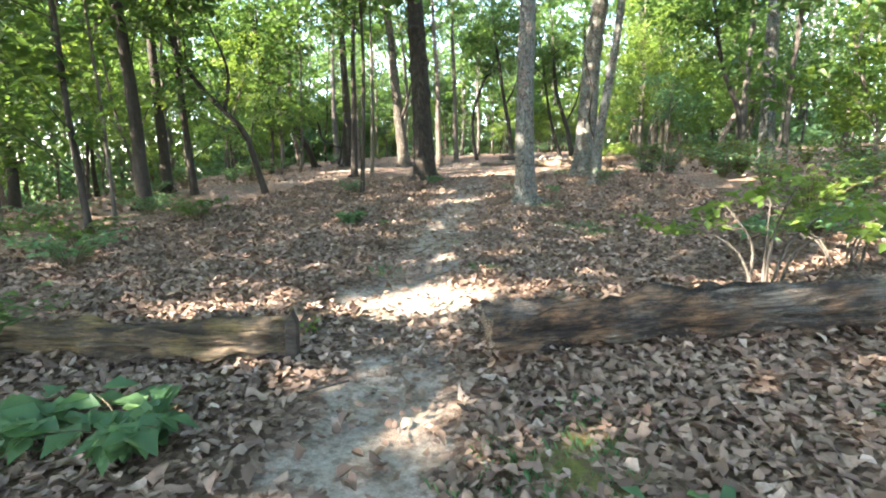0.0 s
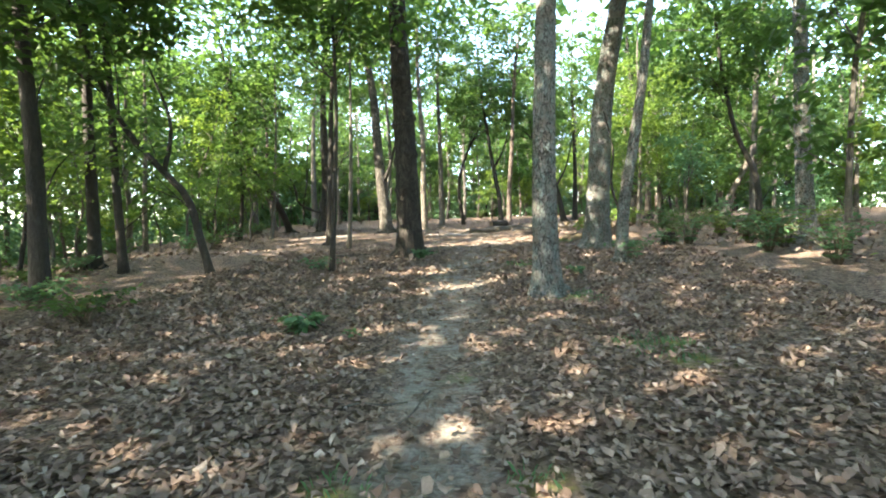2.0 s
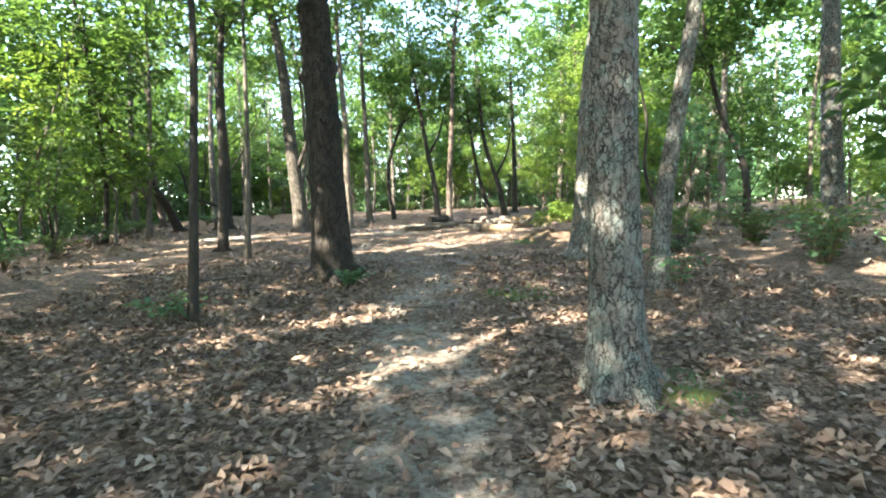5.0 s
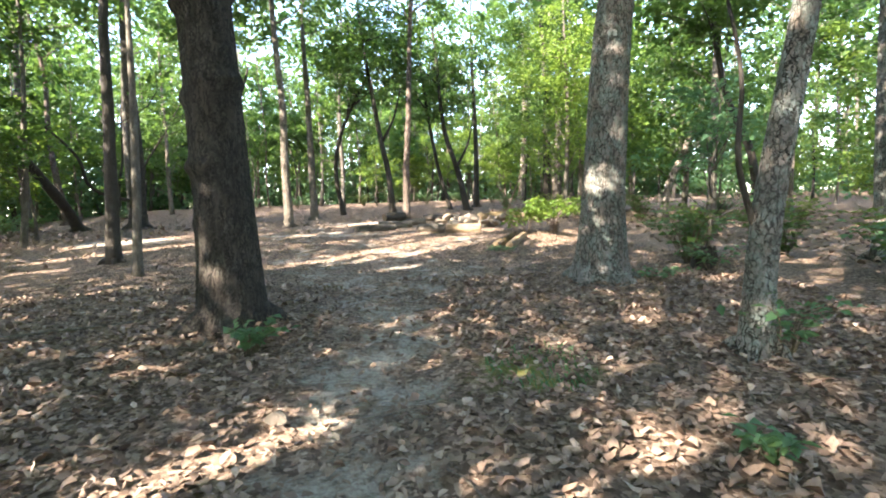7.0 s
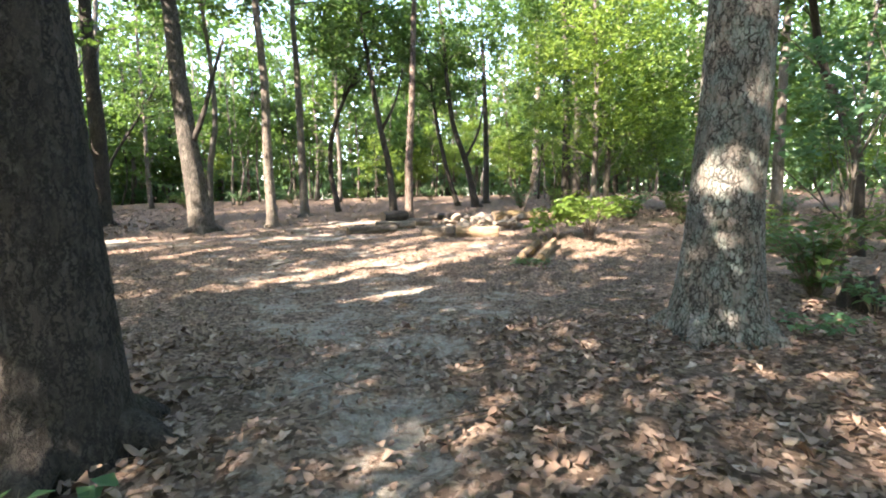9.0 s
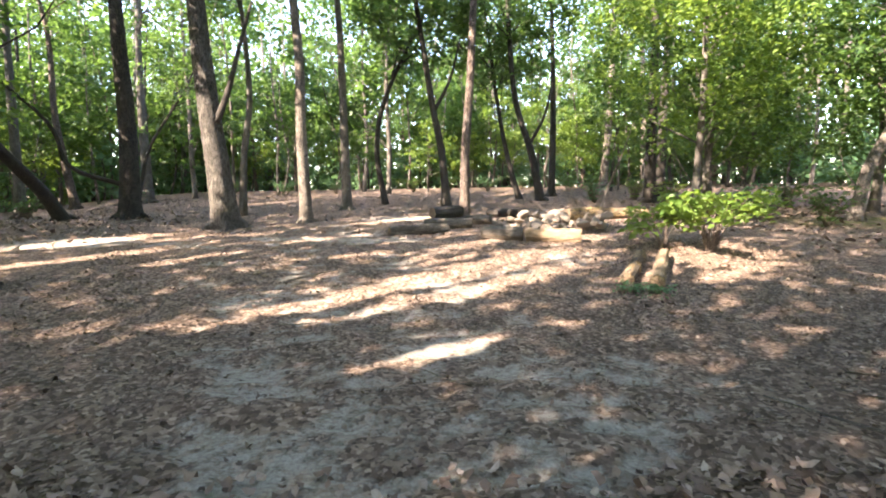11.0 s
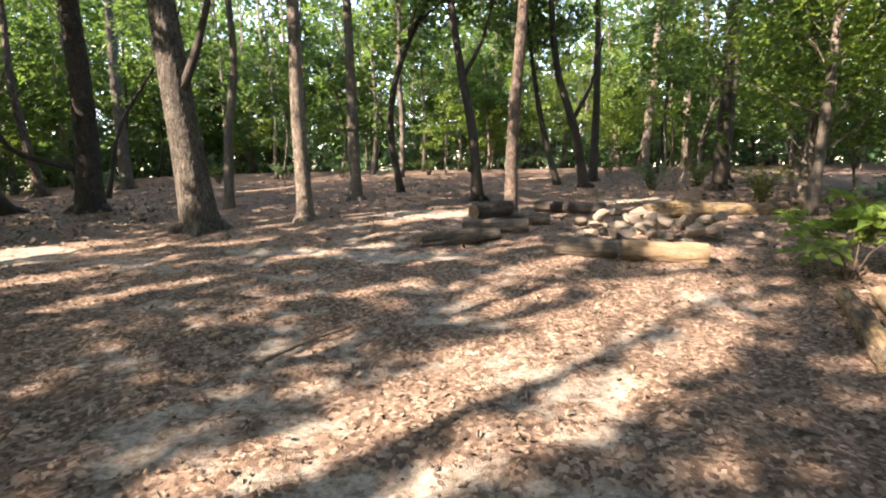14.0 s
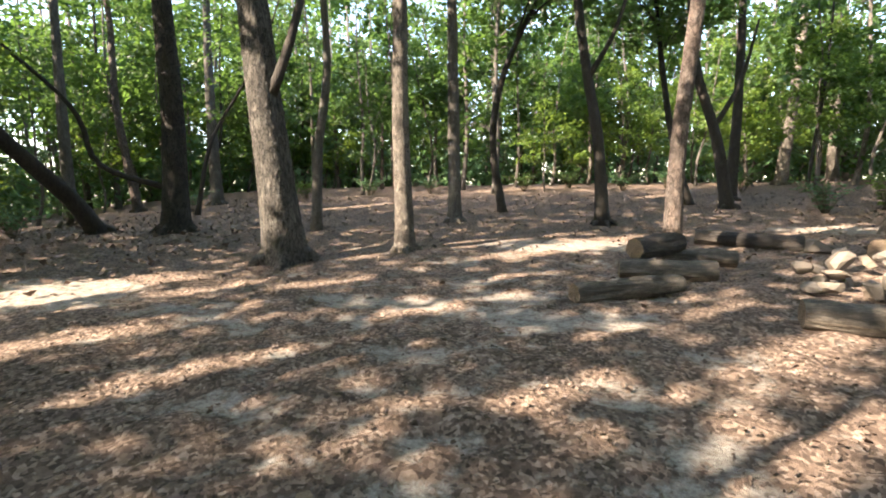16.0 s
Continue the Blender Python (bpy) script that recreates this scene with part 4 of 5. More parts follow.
def far_wood():
    """The wood past what can be told apart: trunks and masses of leaves all round."""
    rng = np.random.default_rng(5)
    for name, n, r0, r1, top, power, radius, leaf, mat, label in (
        ("far_wood_leaves", 4600, 40, 72, 21.0, 1.0, 1.9, 0.62, M_LEAF, "distant green woodland foliage behind the trees"),
        ("far_thicket", 2300, 30, 62, 7.0, 1.4, 1.2, 0.36, M_LEAF, "distant green thicket between the trunks"),
        ("low_thicket", 2000, 29, 52, 2.6, 1.0, 1.0, 0.42, M_LEAF_BLUE, "distant low green undergrowth below the trees"),
    ):
        a, r = np.where(rng.uniform(0, 1, n) < 0.88, rng.uniform(-0.25, np.pi + 0.25, n), rng.uniform(np.pi, 2 * np.pi, n)), rng.uniform(r0, r1, n)
        c = np.stack([np.cos(a) * r, 16 + np.sin(a) * r * 1.05, 0.3 + top * rng.uniform(0, 1, n) ** power], 1)
        c[:, 2] += ground_height(c[:, 0], c[:, 1])
        v, t = sprays(rng, c, 24, radius, leaf, 0.8, mask=False)
        tagged(part(name, mesh_arrays(name, v, t), mat), label, "foliage", kind="stuff")
    pieces = []
    for k in range(320):
        b, q = rng.uniform(-0.2, np.pi + 0.2), rng.uniform(32, 64)
        x, y = math.cos(b) * q, 18 + math.sin(b) * q * 1.05
        z = gz(x, y)
        pieces.append(tube([(x, y, z - 0.2), (x + rng.normal(0, 0.2), y, z + 5), (x + rng.normal(0, 0.5), y, z + 14)], [rng.uniform(0.10, 0.22), 0.11, 0.06], 6))
    tagged(part("far_wood_trunks", mesh_of("far_wood_trunks", *joined(pieces)), M_BARK_GREY), "distant grey tree trunks", "trunks", kind="stuff")


far_wood()


# ---- fallen leaves ----
def dead_leaves(name, rng, x, y, size, material, label, lift=0.012):
    """Curled dead leaves: eight vertices and six triangles each."""
    n = len(x)
    z = ground_height(x, y) + roughness_of_ground(x, y) + rng.uniform(0.0, lift * 2, n) + 0.006
    u = np.array([-0.5, 0.0, 0.5, -0.22, 0.24, -0.22, 0.24])
    w = np.array([0.0, 0.0, 0.0, 0.30, 0.24, -0.30, -0.24])
    yaw = rng.uniform(0, 2 * np.pi, n)[:, None]
    wide = rng.uniform(0.7, 1.25, n)[:, None]
    curl = rng.normal(0.2, 0.6, n)[:, None]
    cup = rng.normal(0.25, 0.75, n)[:, None]
    jag = 1 + rng.normal(0, 0.2, (n, 7))
    px, py = u * jag, w * wide * jag
    pz = curl * (px**2 - 0.1) + cup * np.abs(py) * 0.9 + rng.normal(0, 0.07, (n, 7))
    ta, tb = rng.normal(0, 0.2, n)[:, None], rng.normal(0, 0.2, n)[:, None]
    pz = pz + ta * px + tb * py
    s = size[:, None]
    pz = (pz - pz.min(1, keepdims=True)) * s
    c, sn = np.cos(yaw), np.sin(yaw)
    verts = np.stack([x[:, None] + s * (c * px - sn * py), y[:, None] + s * (sn * px + c * py), z[:, None] + pz], -1).reshape(-1, 3)
    o = np.arange(n)[:, None] * 7
    tris = np.concatenate([o + [f] for f in ((0, 1, 3), (3, 1, 4), (4, 1, 2), (0, 5, 1), (5, 6, 1), (6, 2, 1))], 1).reshape(-1, 3)
    tagged(part(name, mesh_arrays(name, verts, tris, True), material), label, "leaves", kind="stuff")


def scatter(rng, n, x0, x1, y0, y1, thin):
    x, y = rng.uniform(x0, x1, n), rng.uniform(y0, y1, n)
    keep = rng.uniform(0, 1, n) > thin * np.clip(sand_and_spots(x, y) * 1.35, 0, 1)
    clump = np.array([noise.noise((a * 0.9, b * 0.9, 9.0)) for a, b in zip(x, y)])
    keep &= rng.uniform(0, 1, n) < 1.0 + 0.7 * clump
    keep &= rng.uniform(0, 1, n) > 0.85 * mossiness(x, y)
    return x[keep], y[keep]


lr = np.random.default_rng(11)
lx, ly = scatter(lr, 44000, -5.0, 6.2, 0.6, 8.5, 0.82)
dead_leaves("fallen_leaves", lr, lx, ly, lr.uniform(0.035, 0.085, len(lx)), M_LITTER, "brown and tan curled fallen leaves on the forest floor")
lx, ly = scatter(lr, 14000, -2.2, 5.2, 0.6, 4.6, 0.95)
dead_leaves("fallen_leaves", lr, lx, ly, lr.uniform(0.03, 0.075, len(lx)), M_LITTER, "brown and tan curled fallen leaves on the forest floor", 0.02)
lx, ly = scatter(lr, 28000, -4.6, 5.6, 8.5, 15.5, 0.75)
dead_leaves("fallen_leaves", lr, lx, ly, lr.uniform(0.035, 0.085, len(lx)), M_LITTER, "brown and tan curled fallen leaves on the forest floor")
lx, ly = scatter(lr, 30000, -5.5, 6.5, 15.0, 22.5, 0.8)
dead_leaves("leaf_fragments", lr, lx, ly, lr.uniform(0.015, 0.048, len(lx)), M_CHIPS, "dark broken leaf fragments and bark chips on the ground", 0.004)
lx, ly = scatter(lr, 9000, -14.0, 12.0, 23.0, 37.0, 0.6)
dead_leaves("leaf_fragments", lr, lx, ly, lr.uniform(0.04, 0.09, len(lx)), M_CHIPS, "dark broken leaf fragments and bark chips on the ground", 0.004)
lx, ly = scatter(lr, 9000, -17.0, 17.0, 2.0, 30.0, 0.6)
far = (lx < -6.5) | (lx > 7.0)
dead_leaves("fallen_leaves", lr, lx[far], ly[far], lr.uniform(0.09, 0.16, int(far.sum())), M_LITTER, "brown fallen leaves under the trees")


# ---- logs ----
def log(name, a, b, r0, r1, material, label, grooves=0.012, sides=40, rings=46, bend=0.0, end=M_CUT, splinter=0.0, group=""):
    """A lying log from a to b; the grain runs along its own x axis."""
    TREE_NO[0] += 1
    seed = TREE_NO[0]
    a, b = Vector(a), Vector(b)
    length = (b - a).length
    root = thing(name, (0, 0, 0), label, "log", group)
    root.matrix_world = Matrix.Translation(a) @ (b - a).to_track_quat("X", "Z").to_matrix().to_4x4()
    s = np.linspace(0, 1, rings + 1)
    line = np.stack([s * length, bend * np.sin(s * np.pi), 0.3 * bend * np.sin(s * np.pi * 2)], 1)
    radii = r0 + (r1 - r0) * s
    radii[0] *= 0.97
    radii[-1] *= 0.96

    def relief(ang, h, r):
        c, d = math.cos(ang), math.sin(ang)
        fine = noise.noise(Vector((c * 6.0, d * 6.0, h * 2.4 + seed * 5)))
        strip = noise.noise(Vector((c * 3.1, d * 3.1, h * 1.3 + seed * 9)))
        lump = noise.noise(Vector((c * 1.2, d * 1.2, h * 1.7 + seed)))
        chip = noise.noise(Vector((c * 13, d * 13, h * 6.0 + seed)))
        return grooves * (1.5 * fine - 1.6 * abs(strip) + 0.9 * chip + 0.2) + 0.16 * r * lump
    v, f = tube(line, radii, sides, relief)
    f = f[:-2]
    if splinter:
        for j in range(sides):
            v[j] = v[j] - np.array([splinter * abs(noise.noise(Vector((j * 0.9, seed, 0)))), 0, 0])
            v[-1 - j] = v[-1 - j] + np.array([splinter * abs(noise.noise(Vector((j * 0.9, seed, 5)))), 0, 0])
    part("log_body", mesh_of("log_body", v, f), material, root)
    for start, x in ((0, 0.012), (len(v) - sides, length - 0.012)):
        rim = [np.array(q) for q in v[start:start + sides]]
        mid = sum(rim) / sides
        inner = [mid + (q - mid) * 0.5 + np.array([noise.noise(Vector(q * 9)) * 0.012, 0, 0]) for q in rim]
        faces = []
        for j in range(sides):
            k = (j + 1) % sides
            faces += [(j, k, sides + k, sides + j), (sides + j, sides + k, 2 * sides)]
        part("cut_end", mesh_of("cut_end", rim + inner + [mid], faces, False), end, root, "rough sawn log end")
    return root


def rest(x, y, r):
    return gz(x, y) + r * 0.86


log("barrier_log", (1.74, 2.86, gz(1.74, 2.86) + 0.10), (5.6, 3.98, gz(5.6, 3.98) + 0.13), 0.13, 0.16, M_LOG_OLD, "weathered dark split log lying across the path edge", 0.085, 80, 170, splinter=0.05, bend=0.03, group="barrier logs")
log("barrier_log", (0.54, 2.70, gz(0.54, 2.70) + 0.085), (-3.3, 2.20, gz(-3.3, 2.2) + 0.08), 0.125, 0.115, M_LOG_BROWN, "rotting brown log half sunk in dead leaves", 0.07, 72, 150, splinter=0.03, bend=-0.04, group="barrier logs")
log("fire_ring_log", (1.46, 22.88, rest(1.46, 22.88, 0.135)), (2.26, 22.66, rest(2.26, 22.66, 0.135)), 0.135, 0.13, M_LOG_GREY, "short grey bark-covered log before the stones", group="fire ring logs")
log("fire_ring_log", (2.30, 22.62, rest(2.3, 22.62, 0.135)), (3.30, 22.33, rest(3.3, 22.33, 0.135)), 0.13, 0.135, M_LOG_PALE, "pale barkless log in the sun before the stones", group="fire ring logs")
log("seat_log", (-0.46, 23.40, rest(-0.46, 23.40, 0.11)), (0.78, 24.0, rest(0.78, 24.0, 0.10)), 0.115, 0.10, M_LOG_GREY, "grey log with peeling bark on the ground", 0.02, group="fire ring logs", end=M_CUT, splinter=0.04)
log("seat_log", (0.22, 24.62, rest(0.22, 24.62, 0.12)), (1.36, 24.52, rest(1.36, 24.52, 0.125)), 0.12, 0.125, M_LOG_GREY, "grey-brown log under a stacked dark log", group="fire ring logs")
log("seat_log", (0.42, 24.70, gz(0.42, 24.7) + 0.345), (1.12, 25.25, gz(1.12, 25.25) + 0.34), 0.145, 0.14, M_LOG_DARK, "charred dark log lying on other logs", group="fire ring logs")
log("seat_log", (0.9, 25.50, rest(0.9, 25.5, 0.13)), (1.90, 25.30, rest(1.9, 25.3, 0.12)), 0.13, 0.12, M_LOG_GREY, "short pale-brown log behind the stacked logs", group="fire ring logs")
log("fallen_log", (1.95, 27.1, rest(1.95, 27.1, 0.13)), (3.35, 26.5, rest(3.35, 26.5, 0.13)), 0.13, 0.13, M_LOG_DARK, "dark log behind the stone ring", group="fire ring logs")
log("fallen_log", (3.9, 25.75, rest(3.9, 25.75, 0.16)), (7.0, 26.3, rest(7.0, 26.3, 0.13)), 0.17, 0.14, M_LOG_BROWN, "long thin fallen log on bare ground", bend=0.12, group="fire ring logs")
log("split_log", (3.38, 19.28, rest(3.38, 19.28, 0.085)), (4.2, 20.9, rest(4.2, 20.9, 0.085) + 0.02), 0.095, 0.075, M_LOG_PALE, "pale broken split log with green ivy at its foot", 0.012, splinter=0.03, end=M_LOG_PALE)
log("split_log", (3.08, 19.48, rest(3.08, 19.48, 0.07)), (3.8, 20.8, rest(3.8, 20.8, 0.09) + 0.02), 0.09, 0.08, M_LOG_BROWN, "brown rotten split log beside a pale one", 0.015, splinter=0.04, end=M_LOG_BROWN)
log("cut_stump", (5.29, 15.1, gz(5.29, 15.1) - 0.05), (5.33, 15.12, gz(5.29, 15.1) + 0.34), 0.17, 0.12, M_LOG_DARK, "low dark rotten stump among green leaves", 0.05, splinter=0.12)


def stake():
    bm = bmesh.new()
    w, d, h = 0.035, 0.028, 0.33
    low = [bm.verts.new((sx * w, sy * d, -0.08)) for sx, sy in ((-1, -1), (1, -1), (1, 1), (-1, 1))]
    high = [bm.verts.new((sx * w, sy * d, h - 0.07)) for sx, sy in ((-1, -1), (1, -1), (1, 1), (-1, 1))]
    tip = [bm.verts.new((0.004, sy * d * 0.8, h)) for sy in (-1, 1)]
    for i in range(4):
        bm.faces.new((low[i], low[(i + 1) % 4], high[(i + 1) % 4], high[i]))
    bm.faces.new((high[0], high[1], tip[0]))
    bm.faces.new((high[1], high[2], tip[1], tip[0]))
    bm.faces.new((high[2], high[3], tip[1]))
    bm.faces.new((high[3], high[0], tip[0], tip[1]))
    bmesh.ops.bevel(bm, geom=list(bm.edges), offset=0.005, segments=1, affect="EDGES")
    me = bpy.data.meshes.new("wooden_stake")
    bm.to_mesh(me)
    bm.free()
    ob = tagged(part("wooden_stake", me, M_LOG_DARK), "dark pointed wooden stake at a log's end", "stake")
    ob.matrix_world = pose(0.60, 2.60, gz(0.6, 2.6), 3, 4, 10)


stake()


# ---- stones of the fire ring ----
def stone(x, y, z, size, seed, label="rough tan field stone in a fire ring", group="fire ring stones", name="stone"):
    rng = np.random.default_rng(seed)
    bm = bmesh.new()
    bmesh.ops.create_icosphere(bm, subdivisions=2, radius=1.0)
    cuts = rng.normal(0, 1, (8, 3))
    cuts /= np.linalg.norm(cuts, axis=1)[:, None]
    for v in bm.verts:
        p = np.array(v.co)
        for c in cuts:
            over = p @ c - 0.5
            if over > 0:
                p = p - c * over * 1.0
        p = p * (1 + 0.05 * noise.noise(Vector(p * 2.5) + Vector((seed, 0, 0))))
        v.co = p * np.array(size)
    me = bpy.data.meshes.new(name)
    bm.to_mesh(me)
    bm.free()
    ob = tagged(part(name, me, M_STONE), label, "stone", group)
    ob.matrix_world = pose(x, y, z, rng.uniform(-14, 14), rng.uniform(-14, 14), rng.uniform(0, 360))


sr = np.random.default_rng(21)
for k in range(46):
    a = k * 0.61
    ring = 0.55 + 0.45 * sr.uniform() if k < 34 else 0.3 * sr.uniform()
    x, y = 3.25 + math.cos(a) * ring * 1.15, 24.0 + math.sin(a) * ring * 0.95
    w = sr.uniform(0.13, 0.225)
    size = (w, w * sr.uniform(0.65, 0.9), w * sr.uniform(0.55, 0.8))
    stone(x, y, gz(x, y) + size[2] * 0.6 + (0.0, 0.13, 0.05, 0.2)[k % 4], size, 100 + k)
for k, (x, y, w) in enumerate(((3.45, 26.35, 0.26), (4.2, 26.2, 0.22), (2.1, 23.9, 0.16), (2.35, 24.3, 0.17), (4.75, 23.6, 0.15), (4.5, 23.2, 0.13))):
    stone(x, y, gz(x, y) + 0.08, (w, w * 0.7, w * 0.6), 300 + k)
stone(-0.12, 11.36, gz(-0.12, 11.36) + 0.02, (0.10, 0.08, 0.07), 401, "small grey stone half sunk beside the path", "path stones")
stone(0.95, 6.75, gz(0.95, 6.75) + 0.0, (0.07, 0.06, 0.03), 402, "small flat stone on the path", "path stones")


# ---- low plants ----
def plant(name, x, y, spread, tall, stems, leaf, material, label, category="plant", group="low plants", per=9, stem_material=None, seed=0, low=0.35):
    """A low plant: thin stems that arch out, with leaves along them."""
    rng = np.random.default_rng(int(abs(x * 100) + abs(y * 1000)) + seed)
    z = gz(x, y)
    root = thing(name, (x, y, z), label, category, group)
    pieces, pos, nor, head = [], [], [], []
    for k in range(stems):
        a = rng.uniform(0, 2 * np.pi)
        far = spread * rng.uniform(0.35, 1.0)
        end = np.array([math.cos(a) * far, math.sin(a) * far, tall * rng.uniform(0.6, 1.0)])
        foot = np.array([math.cos(a) * 0.04, math.sin(a) * 0.04, -0.03])
        line = spline([foot, end * (0.45, 0.45, 0.75), end], 6)
        pieces.append(tube(line, np.linspace(0.004 + 0.006 * tall, 0.002, 7), 4))
        for q in range(per):
            u = low + (1 - low) * (q + 1) / per
            p = line[int(u * 6)]
            b = rng.uniform(0, 2 * np.pi)
            out = np.array([math.cos(b), math.sin(b), 0.1])
            pos.append(p + out * leaf * 0.6)
            nor.append(np.array([0, 0, 1.0]) + rng.normal(0, 0.3, 3))
            head.append(out)
    part("stemwork", mesh_of("stemwork", *joined(pieces)), stem_material or M_STEM, root)["kind"] = "stuff"
    n = len(pos)
    size = leaf * rng.uniform(0.7, 1.25, n)
    v, t = leaf_cards(rng, np.array(pos), np.array(nor), np.array(head), size, size * 0.62, 0.18)
    part("leaves", mesh_arrays("leaves", v, t), material, root)["kind"] = "stuff"
    return root


plant("seedling", 0.30, 1.75, 0.30, 0.20, 9, 0.17, M_LEAF_BLUE, "low broad-leaved green plant among dead leaves")
plant("seedling", -0.15, 1.65, 0.30, 0.18, 8, 0.17, M_LEAF_BLUE, "low broad-leaved green plant among dead leaves")
plant("seedling", -0.87, 7.2, 0.42, 0.20, 9, 0.15, M_LEAF_BLUE, "low green plant with oval leaves in leaf litter")
plant("seedling", -0.2, 7.0, 0.12, 0.12, 4, 0.07, M_LEAF_BLUE, "tiny green seedling in leaf litter", per=4)
plant("seedling", -0.62, 13.55 - 1.0, 0.36, 0.25, 10, 0.11, M_LEAF_BLUE, "green leafy plant at the foot of a tree")
plant("seedling", 2.45, 10.6, 0.22, 0.16, 6, 0.10, M_LEAF_BLUE, "low green plant in leaf litter")
plant("seedling", 2.95, 19.0, 0.30, 0.14, 14, 0.06, M_LEAF_BLUE, "patch of green ivy by a split log")
plant("seedling", 3.25, 18.95, 0.25, 0.12, 12, 0.06, M_LEAF_BLUE, "patch of green ivy by a split log")
plant("seedling", 5.3, 14.9, 0.5, 0.45, 14, 0.10, M_LEAF_BLUE, "green leafy growth round a dark stump")
plant("seedling", 3.6, 11.75, 0.45, 0.55, 12, 0.10, M_LEAF_BLUE, "green shoots at the foot of a slim tree")
plant("seedling", 4.1, 14.4, 0.5, 0.18, 12, 0.08, M_LEAF_BLUE, "green creeping growth at a tree's foot")
plant("seedling", -2.3, 11.0, 0.5, 0.35, 12, 0.09, M_LEAF_BLUE, "green leafy growth at the foot of a slim tree")
plant("seedling", 0.56, 2.95, 0.12, 0.16, 6, 0.05, M_LEAF_YOUNG, "small bright tuft beside a log end", per=5)
plant("seedling", 2.5, 1.55, 0.25, 0.1, 9, 0.08, M_LEAF_BLUE, "small green seedlings in leaf litter", per=4)
plant("seedling", 3.55, 2.3, 0.2, 0.1, 5, 0.07, M_LEAF_BLUE, "small green seedlings in leaf litter", per=4)


def layered_shrub(name, x, y, spread, tall, stems, leaf, material, label, category, count=16, stem_material=None, seed=1):
    """A shrub of thin forking stems, each twig ending in a flat fan of leaves."""
    rng = np.random.default_rng(seed)
    root = thing(name, (x, y, gz(x, y)), label, category, "shrubs")
    centres = []
    for k in range(stems):
        a = k * 2.4 + rng.uniform(-0.4, 0.4)
        far = spread * rng.uniform(0.15, 0.8)
        end = np.array([math.cos(a) * far, math.sin(a) * far, tall * rng.uniform(0.45, 0.95)])
        foot = np.array([math.cos(a), math.sin(a), 0]) * rng.uniform(0.02, 0.1) + (0, 0, -0.04)
        line = spline([foot, end * (0.35, 0.35, 0.6), end], 7)
        part("stem", mesh_of("stem", *tube(line, np.linspace(0.006 + 0.008 * tall, 0.004, 8), 6, plain_relief(k))), stem_material or M_STEM, root)
        for q in range(3):
            b, start = a + rng.normal(0, 0.9), line[5 + q % 3]
            tip = start + np.array([math.cos(b), math.sin(b), 0.15]) * spread * rng.uniform(0.12, 0.34)
            part("twig", mesh_of("twig", *tube(spline([start, tip], 3), np.linspace(0.005, 0.002, 4), 4)), stem_material or M_STEM, root)
            centres.append(tip)
    v, t = sprays(rng, np.array(centres) + np.array(root.location), count, leaf * 1.6, leaf, 0.22, mask=False)
    part("leaves", mesh_arrays("leaves", v - np.array(root.location), t), material, root)["kind"] = "stuff"


layered_shrub("shrub", 5.2, 21.35, 1.25, 1.1, 15, 0.15, M_LEAF_YOUNG, "sunlit bright green shrub with pinkish bare stems", "shrub", stem_material=M_BARK_PINK, seed=3)
layered_shrub("shrub", 4.5, 21.6, 0.7, 0.75, 7, 0.14, M_LEAF_YOUNG, "low sunlit bright green shrub beside a taller one", "shrub", stem_material=M_BARK_PINK, seed=4)
layered_shrub("sapling", 3.78, 4.2, 0.95, 0.98, 6, 0.095, M_LEAF_YOUNG, "small pale-green sapling behind a log", "sapling", count=18, stem_material=M_BARK_GREY, seed=5)
layered_shrub("sapling", 4.75, 4.9, 0.9, 0.8, 6, 0.10, M_LEAF_BLUE, "small layered green sapling among dead leaves", "sapling", count=16, stem_material=M_BARK_GREY, seed=6)
for k, (x, y) in enumerate(((5.2, 6.4), (6.2, 5.6), (5.9, 7.6), (7.0, 7.0), (7.2, 9.0), (6.6, 4.4), (8.1, 10.5), (6.9, 11.4))):
    plant("bush", x, y, 0.85, 0.85, 24, 0.11, (M_LEAF_YOUNG, M_LEAF_BLUE, M_LEAF_YOUNG)[k % 3], "leafy green woodland bush at the path's edge", "bush", "shrubs", per=15, low=0.12)
for k, (x, y) in enumerate(((-3.2, 4.6), (-4.2, 5.6), (-4.9, 4.6), (-3.9, 7.6), (-5.6, 8.4), (-6.4, 6.4), (-7.2, 7.9), (-7.6, 10.2), (-8.6, 12.0), (-1.55, 2.1))):
    plant("bush", x, y, 0.9, 0.42, 26, 0.10, (M_LEAF_BLUE, M_LEAF)[k % 2], "low green woodland plants among dead leaves", "bush", "shrubs", per=10)


for k, (x, y) in enumerate(((5.6, 15.9), (6.4, 16.8), (7.4, 14.0), (7.8, 16.4), (6.7, 13.2), (8.6, 20.2), (9.6, 19.2), (11.8, 23.4), (12.4, 21.0), (9.2, 23.9), (8.2, 25.2), (7.6, 28.0), (11.6, 28.5), (6.4, 31.5), (8.2, 32.2), (9.5, 12.8), (8.8, 8.4))):
    plant("bush", x, y, 1.0, 1.0, 26, 0.12, (M_LEAF, M_LEAF_BLUE, M_LEAF_YOUNG)[k % 3], "leafy green undergrowth below the trees", "bush", "shrubs", per=18, low=0.1)
for k, (x, y) in enumerate(((-9.4, 14.2), (-9.8, 17.4), (-10.6, 20.0), (-11.4, 23.0), (-12.6, 26.0), (-13.8, 28.2), (-14.6, 30.6), (-12.2, 32.8), (-9.8, 36.4), (-5.0, 38.4), (-1.0, 39.2), (3.0, 38.8), (7.0, 37.6), (-7.4, 37.6), (1.0, 40.5), (5.0, 40.0))):
    plant("bush", x, y, 1.0, 0.8, 22, 0.13, (M_LEAF, M_LEAF_BLUE)[k % 2], "leafy green undergrowth below the trees", "bush", "shrubs", per=11)


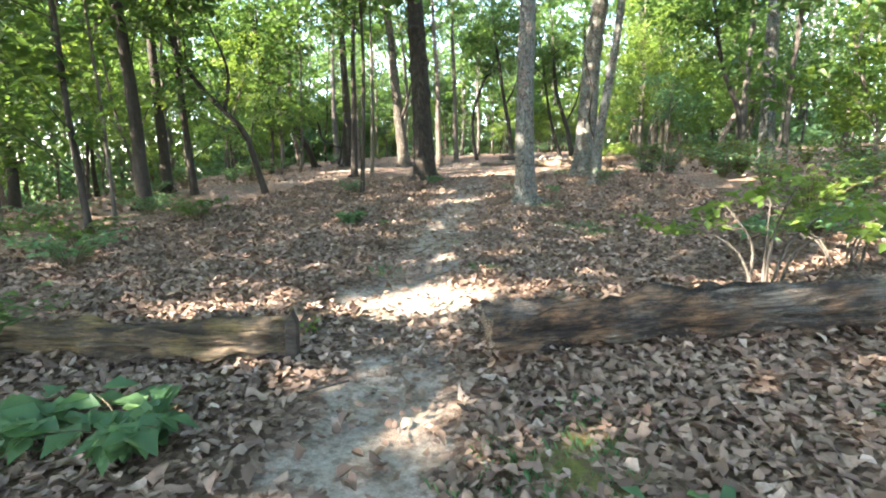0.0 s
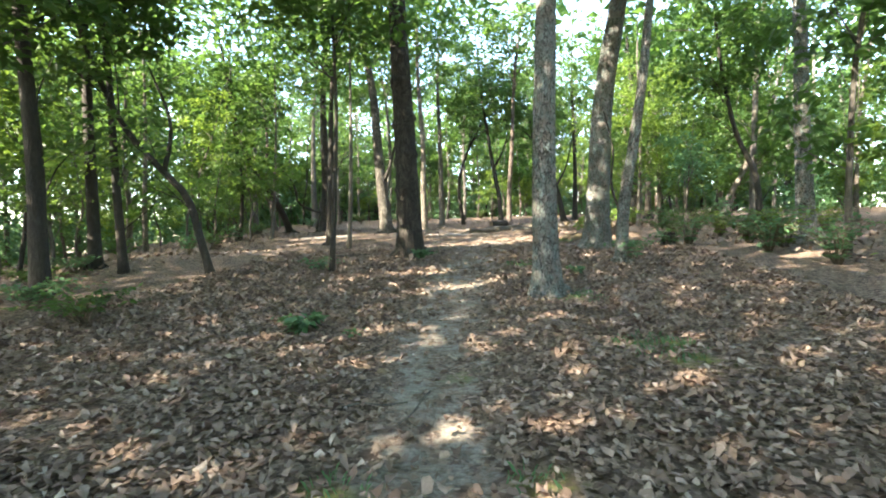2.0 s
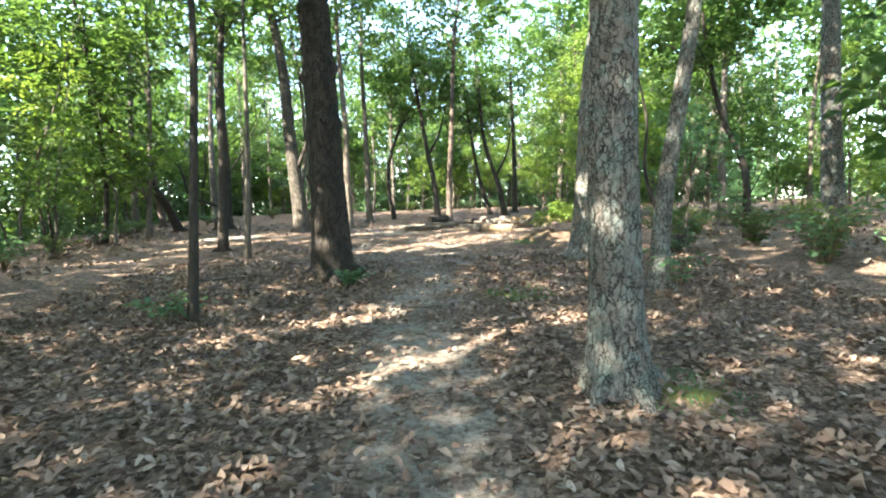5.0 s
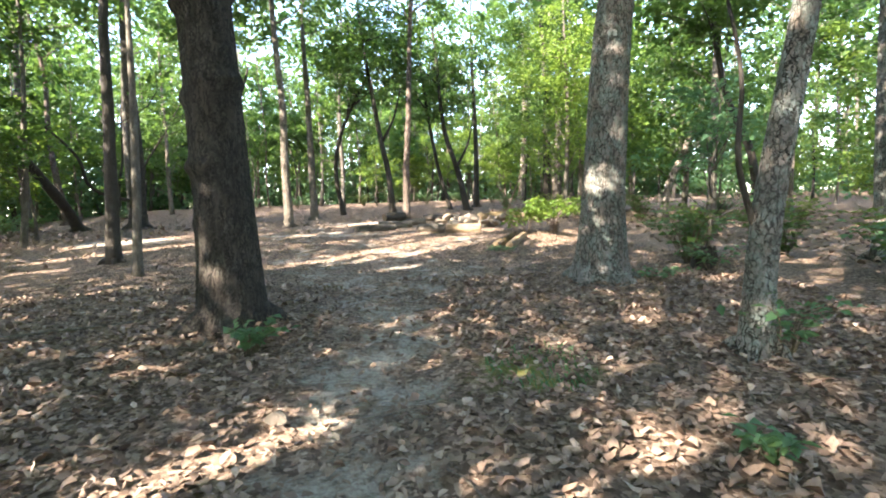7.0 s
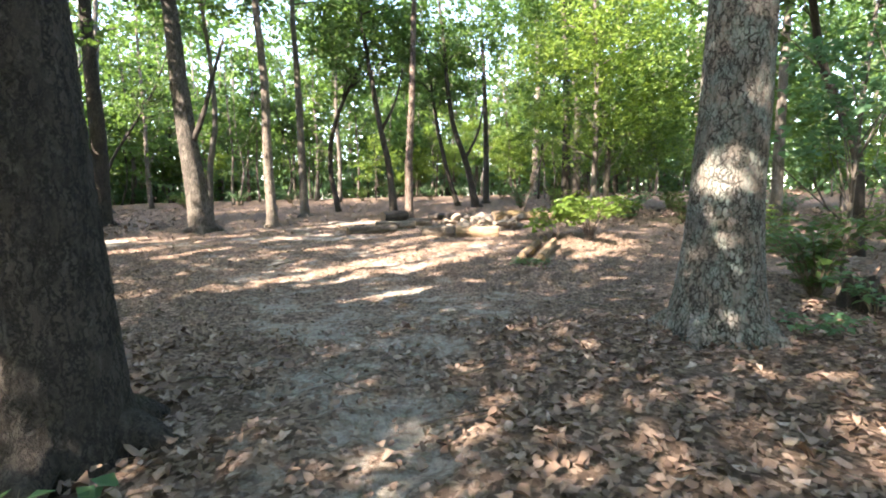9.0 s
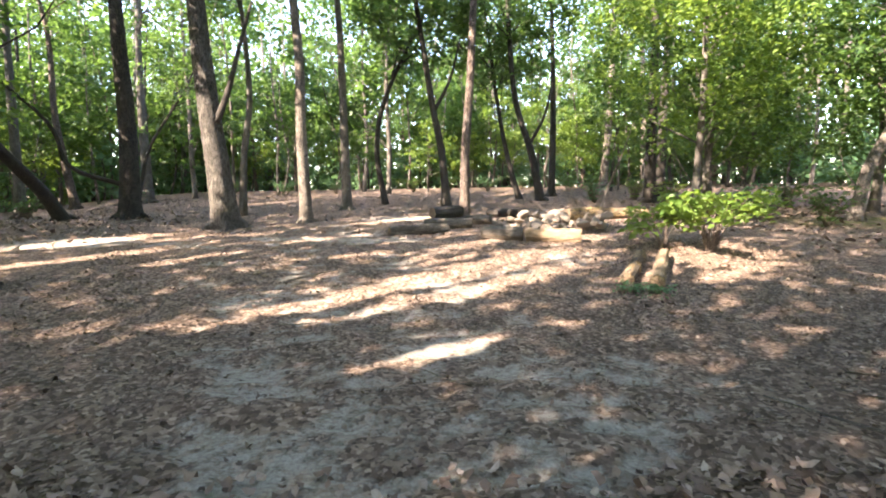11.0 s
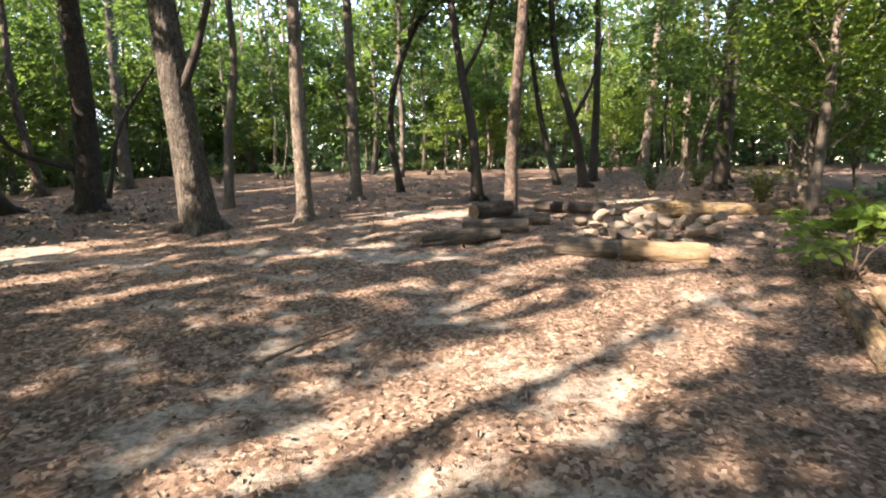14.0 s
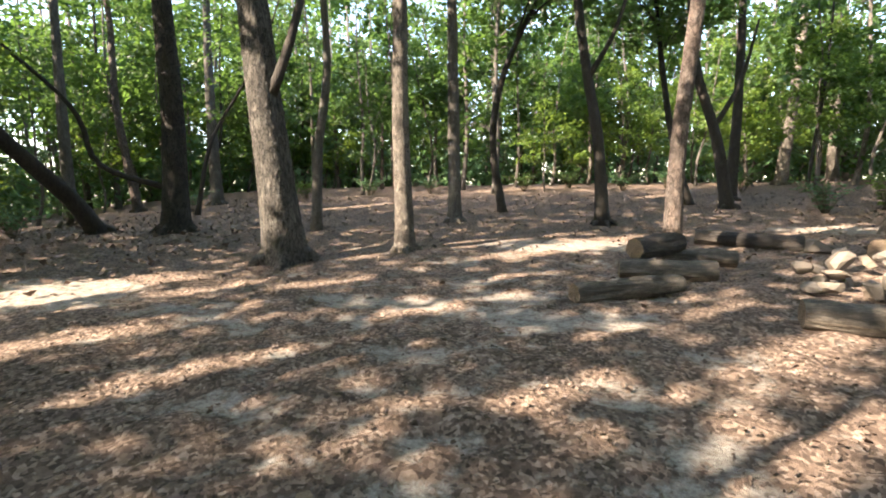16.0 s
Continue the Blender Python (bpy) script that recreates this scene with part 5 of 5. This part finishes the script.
def grass(name, spots, count, tall, label):
    rng = np.random.default_rng(8)
    verts, tris = [], []
    for cx, cy, rad in spots:
        for k in range(int(count * rad * rad)):
            a, r = rng.uniform(0, 6.283), rad * math.sqrt(rng.uniform())
            x, y = cx + math.cos(a) * r, cy + math.sin(a) * r
            z, h, b = gz(x, y) - 0.01, tall * rng.uniform(0.4, 1.0), rng.uniform(0, 6.283)
            dx, dy, w = math.cos(b) * h * 0.6, math.sin(b) * h * 0.6, 0.0035
            o = len(verts)
            verts += [(x - w, y, z), (x + w, y, z), (x + dx * 0.4, y + dy * 0.4, z + h * 0.75), (x + dx, y + dy, z + h)]
            tris += [(o, o + 1, o + 2), (o, o + 2, o + 3)]
    tagged(part(name, mesh_arrays(name, verts, tris), M_LEAF_BLUE), label, "grass", kind="stuff")


grass("grass", [(2.1, 1.9, 0.35), (1.9, 1.65, 0.3), (2.3, 2.2, 0.25), (1.7, 11.9, 0.45), (1.5, 4.75, 0.15), (0.55, 4.6, 0.15), (2.3, 9.0, 0.4), (2.7, 6.9, 0.4), (0.55, 2.95, 0.12), (3.1, 19.0, 0.35)], 1500, 0.07, "thin green grass tufts among leaf litter")


# ---- sticks and chips on the ground ----
def stick(x, y, length, turn, r, label="thin dry fallen stick on leaf litter"):
    rng = np.random.default_rng(int(x * 97 + y * 131) + 5000)
    root_z = gz(x, y) + r + 0.012
    c, s = math.cos(turn), math.sin(turn)
    ends = []
    for u in (-0.5, -0.15, 0.2, 0.5):
        px, py = x + c * u * length + rng.normal(0, 0.03), y + s * u * length + rng.normal(0, 0.03)
        ends.append((px - x, py - y, gz(px, py) + r + 0.012 + rng.uniform(0, 0.01) - root_z))
    v, f = tube(spline(ends, 9), np.linspace(r, r * 0.5, 10), 7, plain_relief(int(x * 10)))
    ob = tagged(part("stick", mesh_of("stick", v, f), M_LOG_GREY), label, "stick", "fallen sticks")
    ob.location = (x, y, root_z)


tw = np.random.default_rng(64)
for k in range(46):
    y = tw.uniform(1.5, 24)
    stick(np.interp(y, PATH_Y, PATH_X) + tw.normal(0, 2.2), y, tw.uniform(0.18, 0.7), tw.uniform(0, 3.14), tw.uniform(0.004, 0.011))
stick(0.55, 11.3, 0.5, 0.1, 0.012)
stick(-2.6, 13.4, 1.3, 0.35, 0.022, "fallen branch lying on leaf litter")
stick(-1.2, 20.0, 0.9, 0.9, 0.02, "dark dead branch half sunk in the ground")


def chip(x, y, size, turn):
    bm = bmesh.new()
    pts = [(-0.5, -0.3), (0.15, -0.42), (0.5, -0.05), (0.3, 0.36), (-0.28, 0.4)]
    low = [bm.verts.new((a * size, b * size, 0.0)) for a, b in pts]
    high = [bm.verts.new((a * size * 0.9, b * size * 0.9, 0.018 + 0.01 * a)) for a, b in pts]
    bm.faces.new(high)
    bm.faces.new(low[::-1])
    for i in range(5):
        bm.faces.new((low[i], low[(i + 1) % 5], high[(i + 1) % 5], high[i]))
    me = bpy.data.meshes.new("wood_chip")
    bm.to_mesh(me)
    bm.free()
    ob = tagged(part("wood_chip", me, M_LOG_PALE), "small pale broken wood chip on the ground", "wood chip", "wood chips")
    ob.matrix_world = pose(x, y, gz(x, y) + 0.015, 8, -6, turn)


chip(-2.05, 20.26, 0.12, 20)
chip(-1.88, 20.12, 0.10, 75)
chip(0.35, 6.1, 0.09, 130)
chip(1.25, 6.9, 0.10, 10)
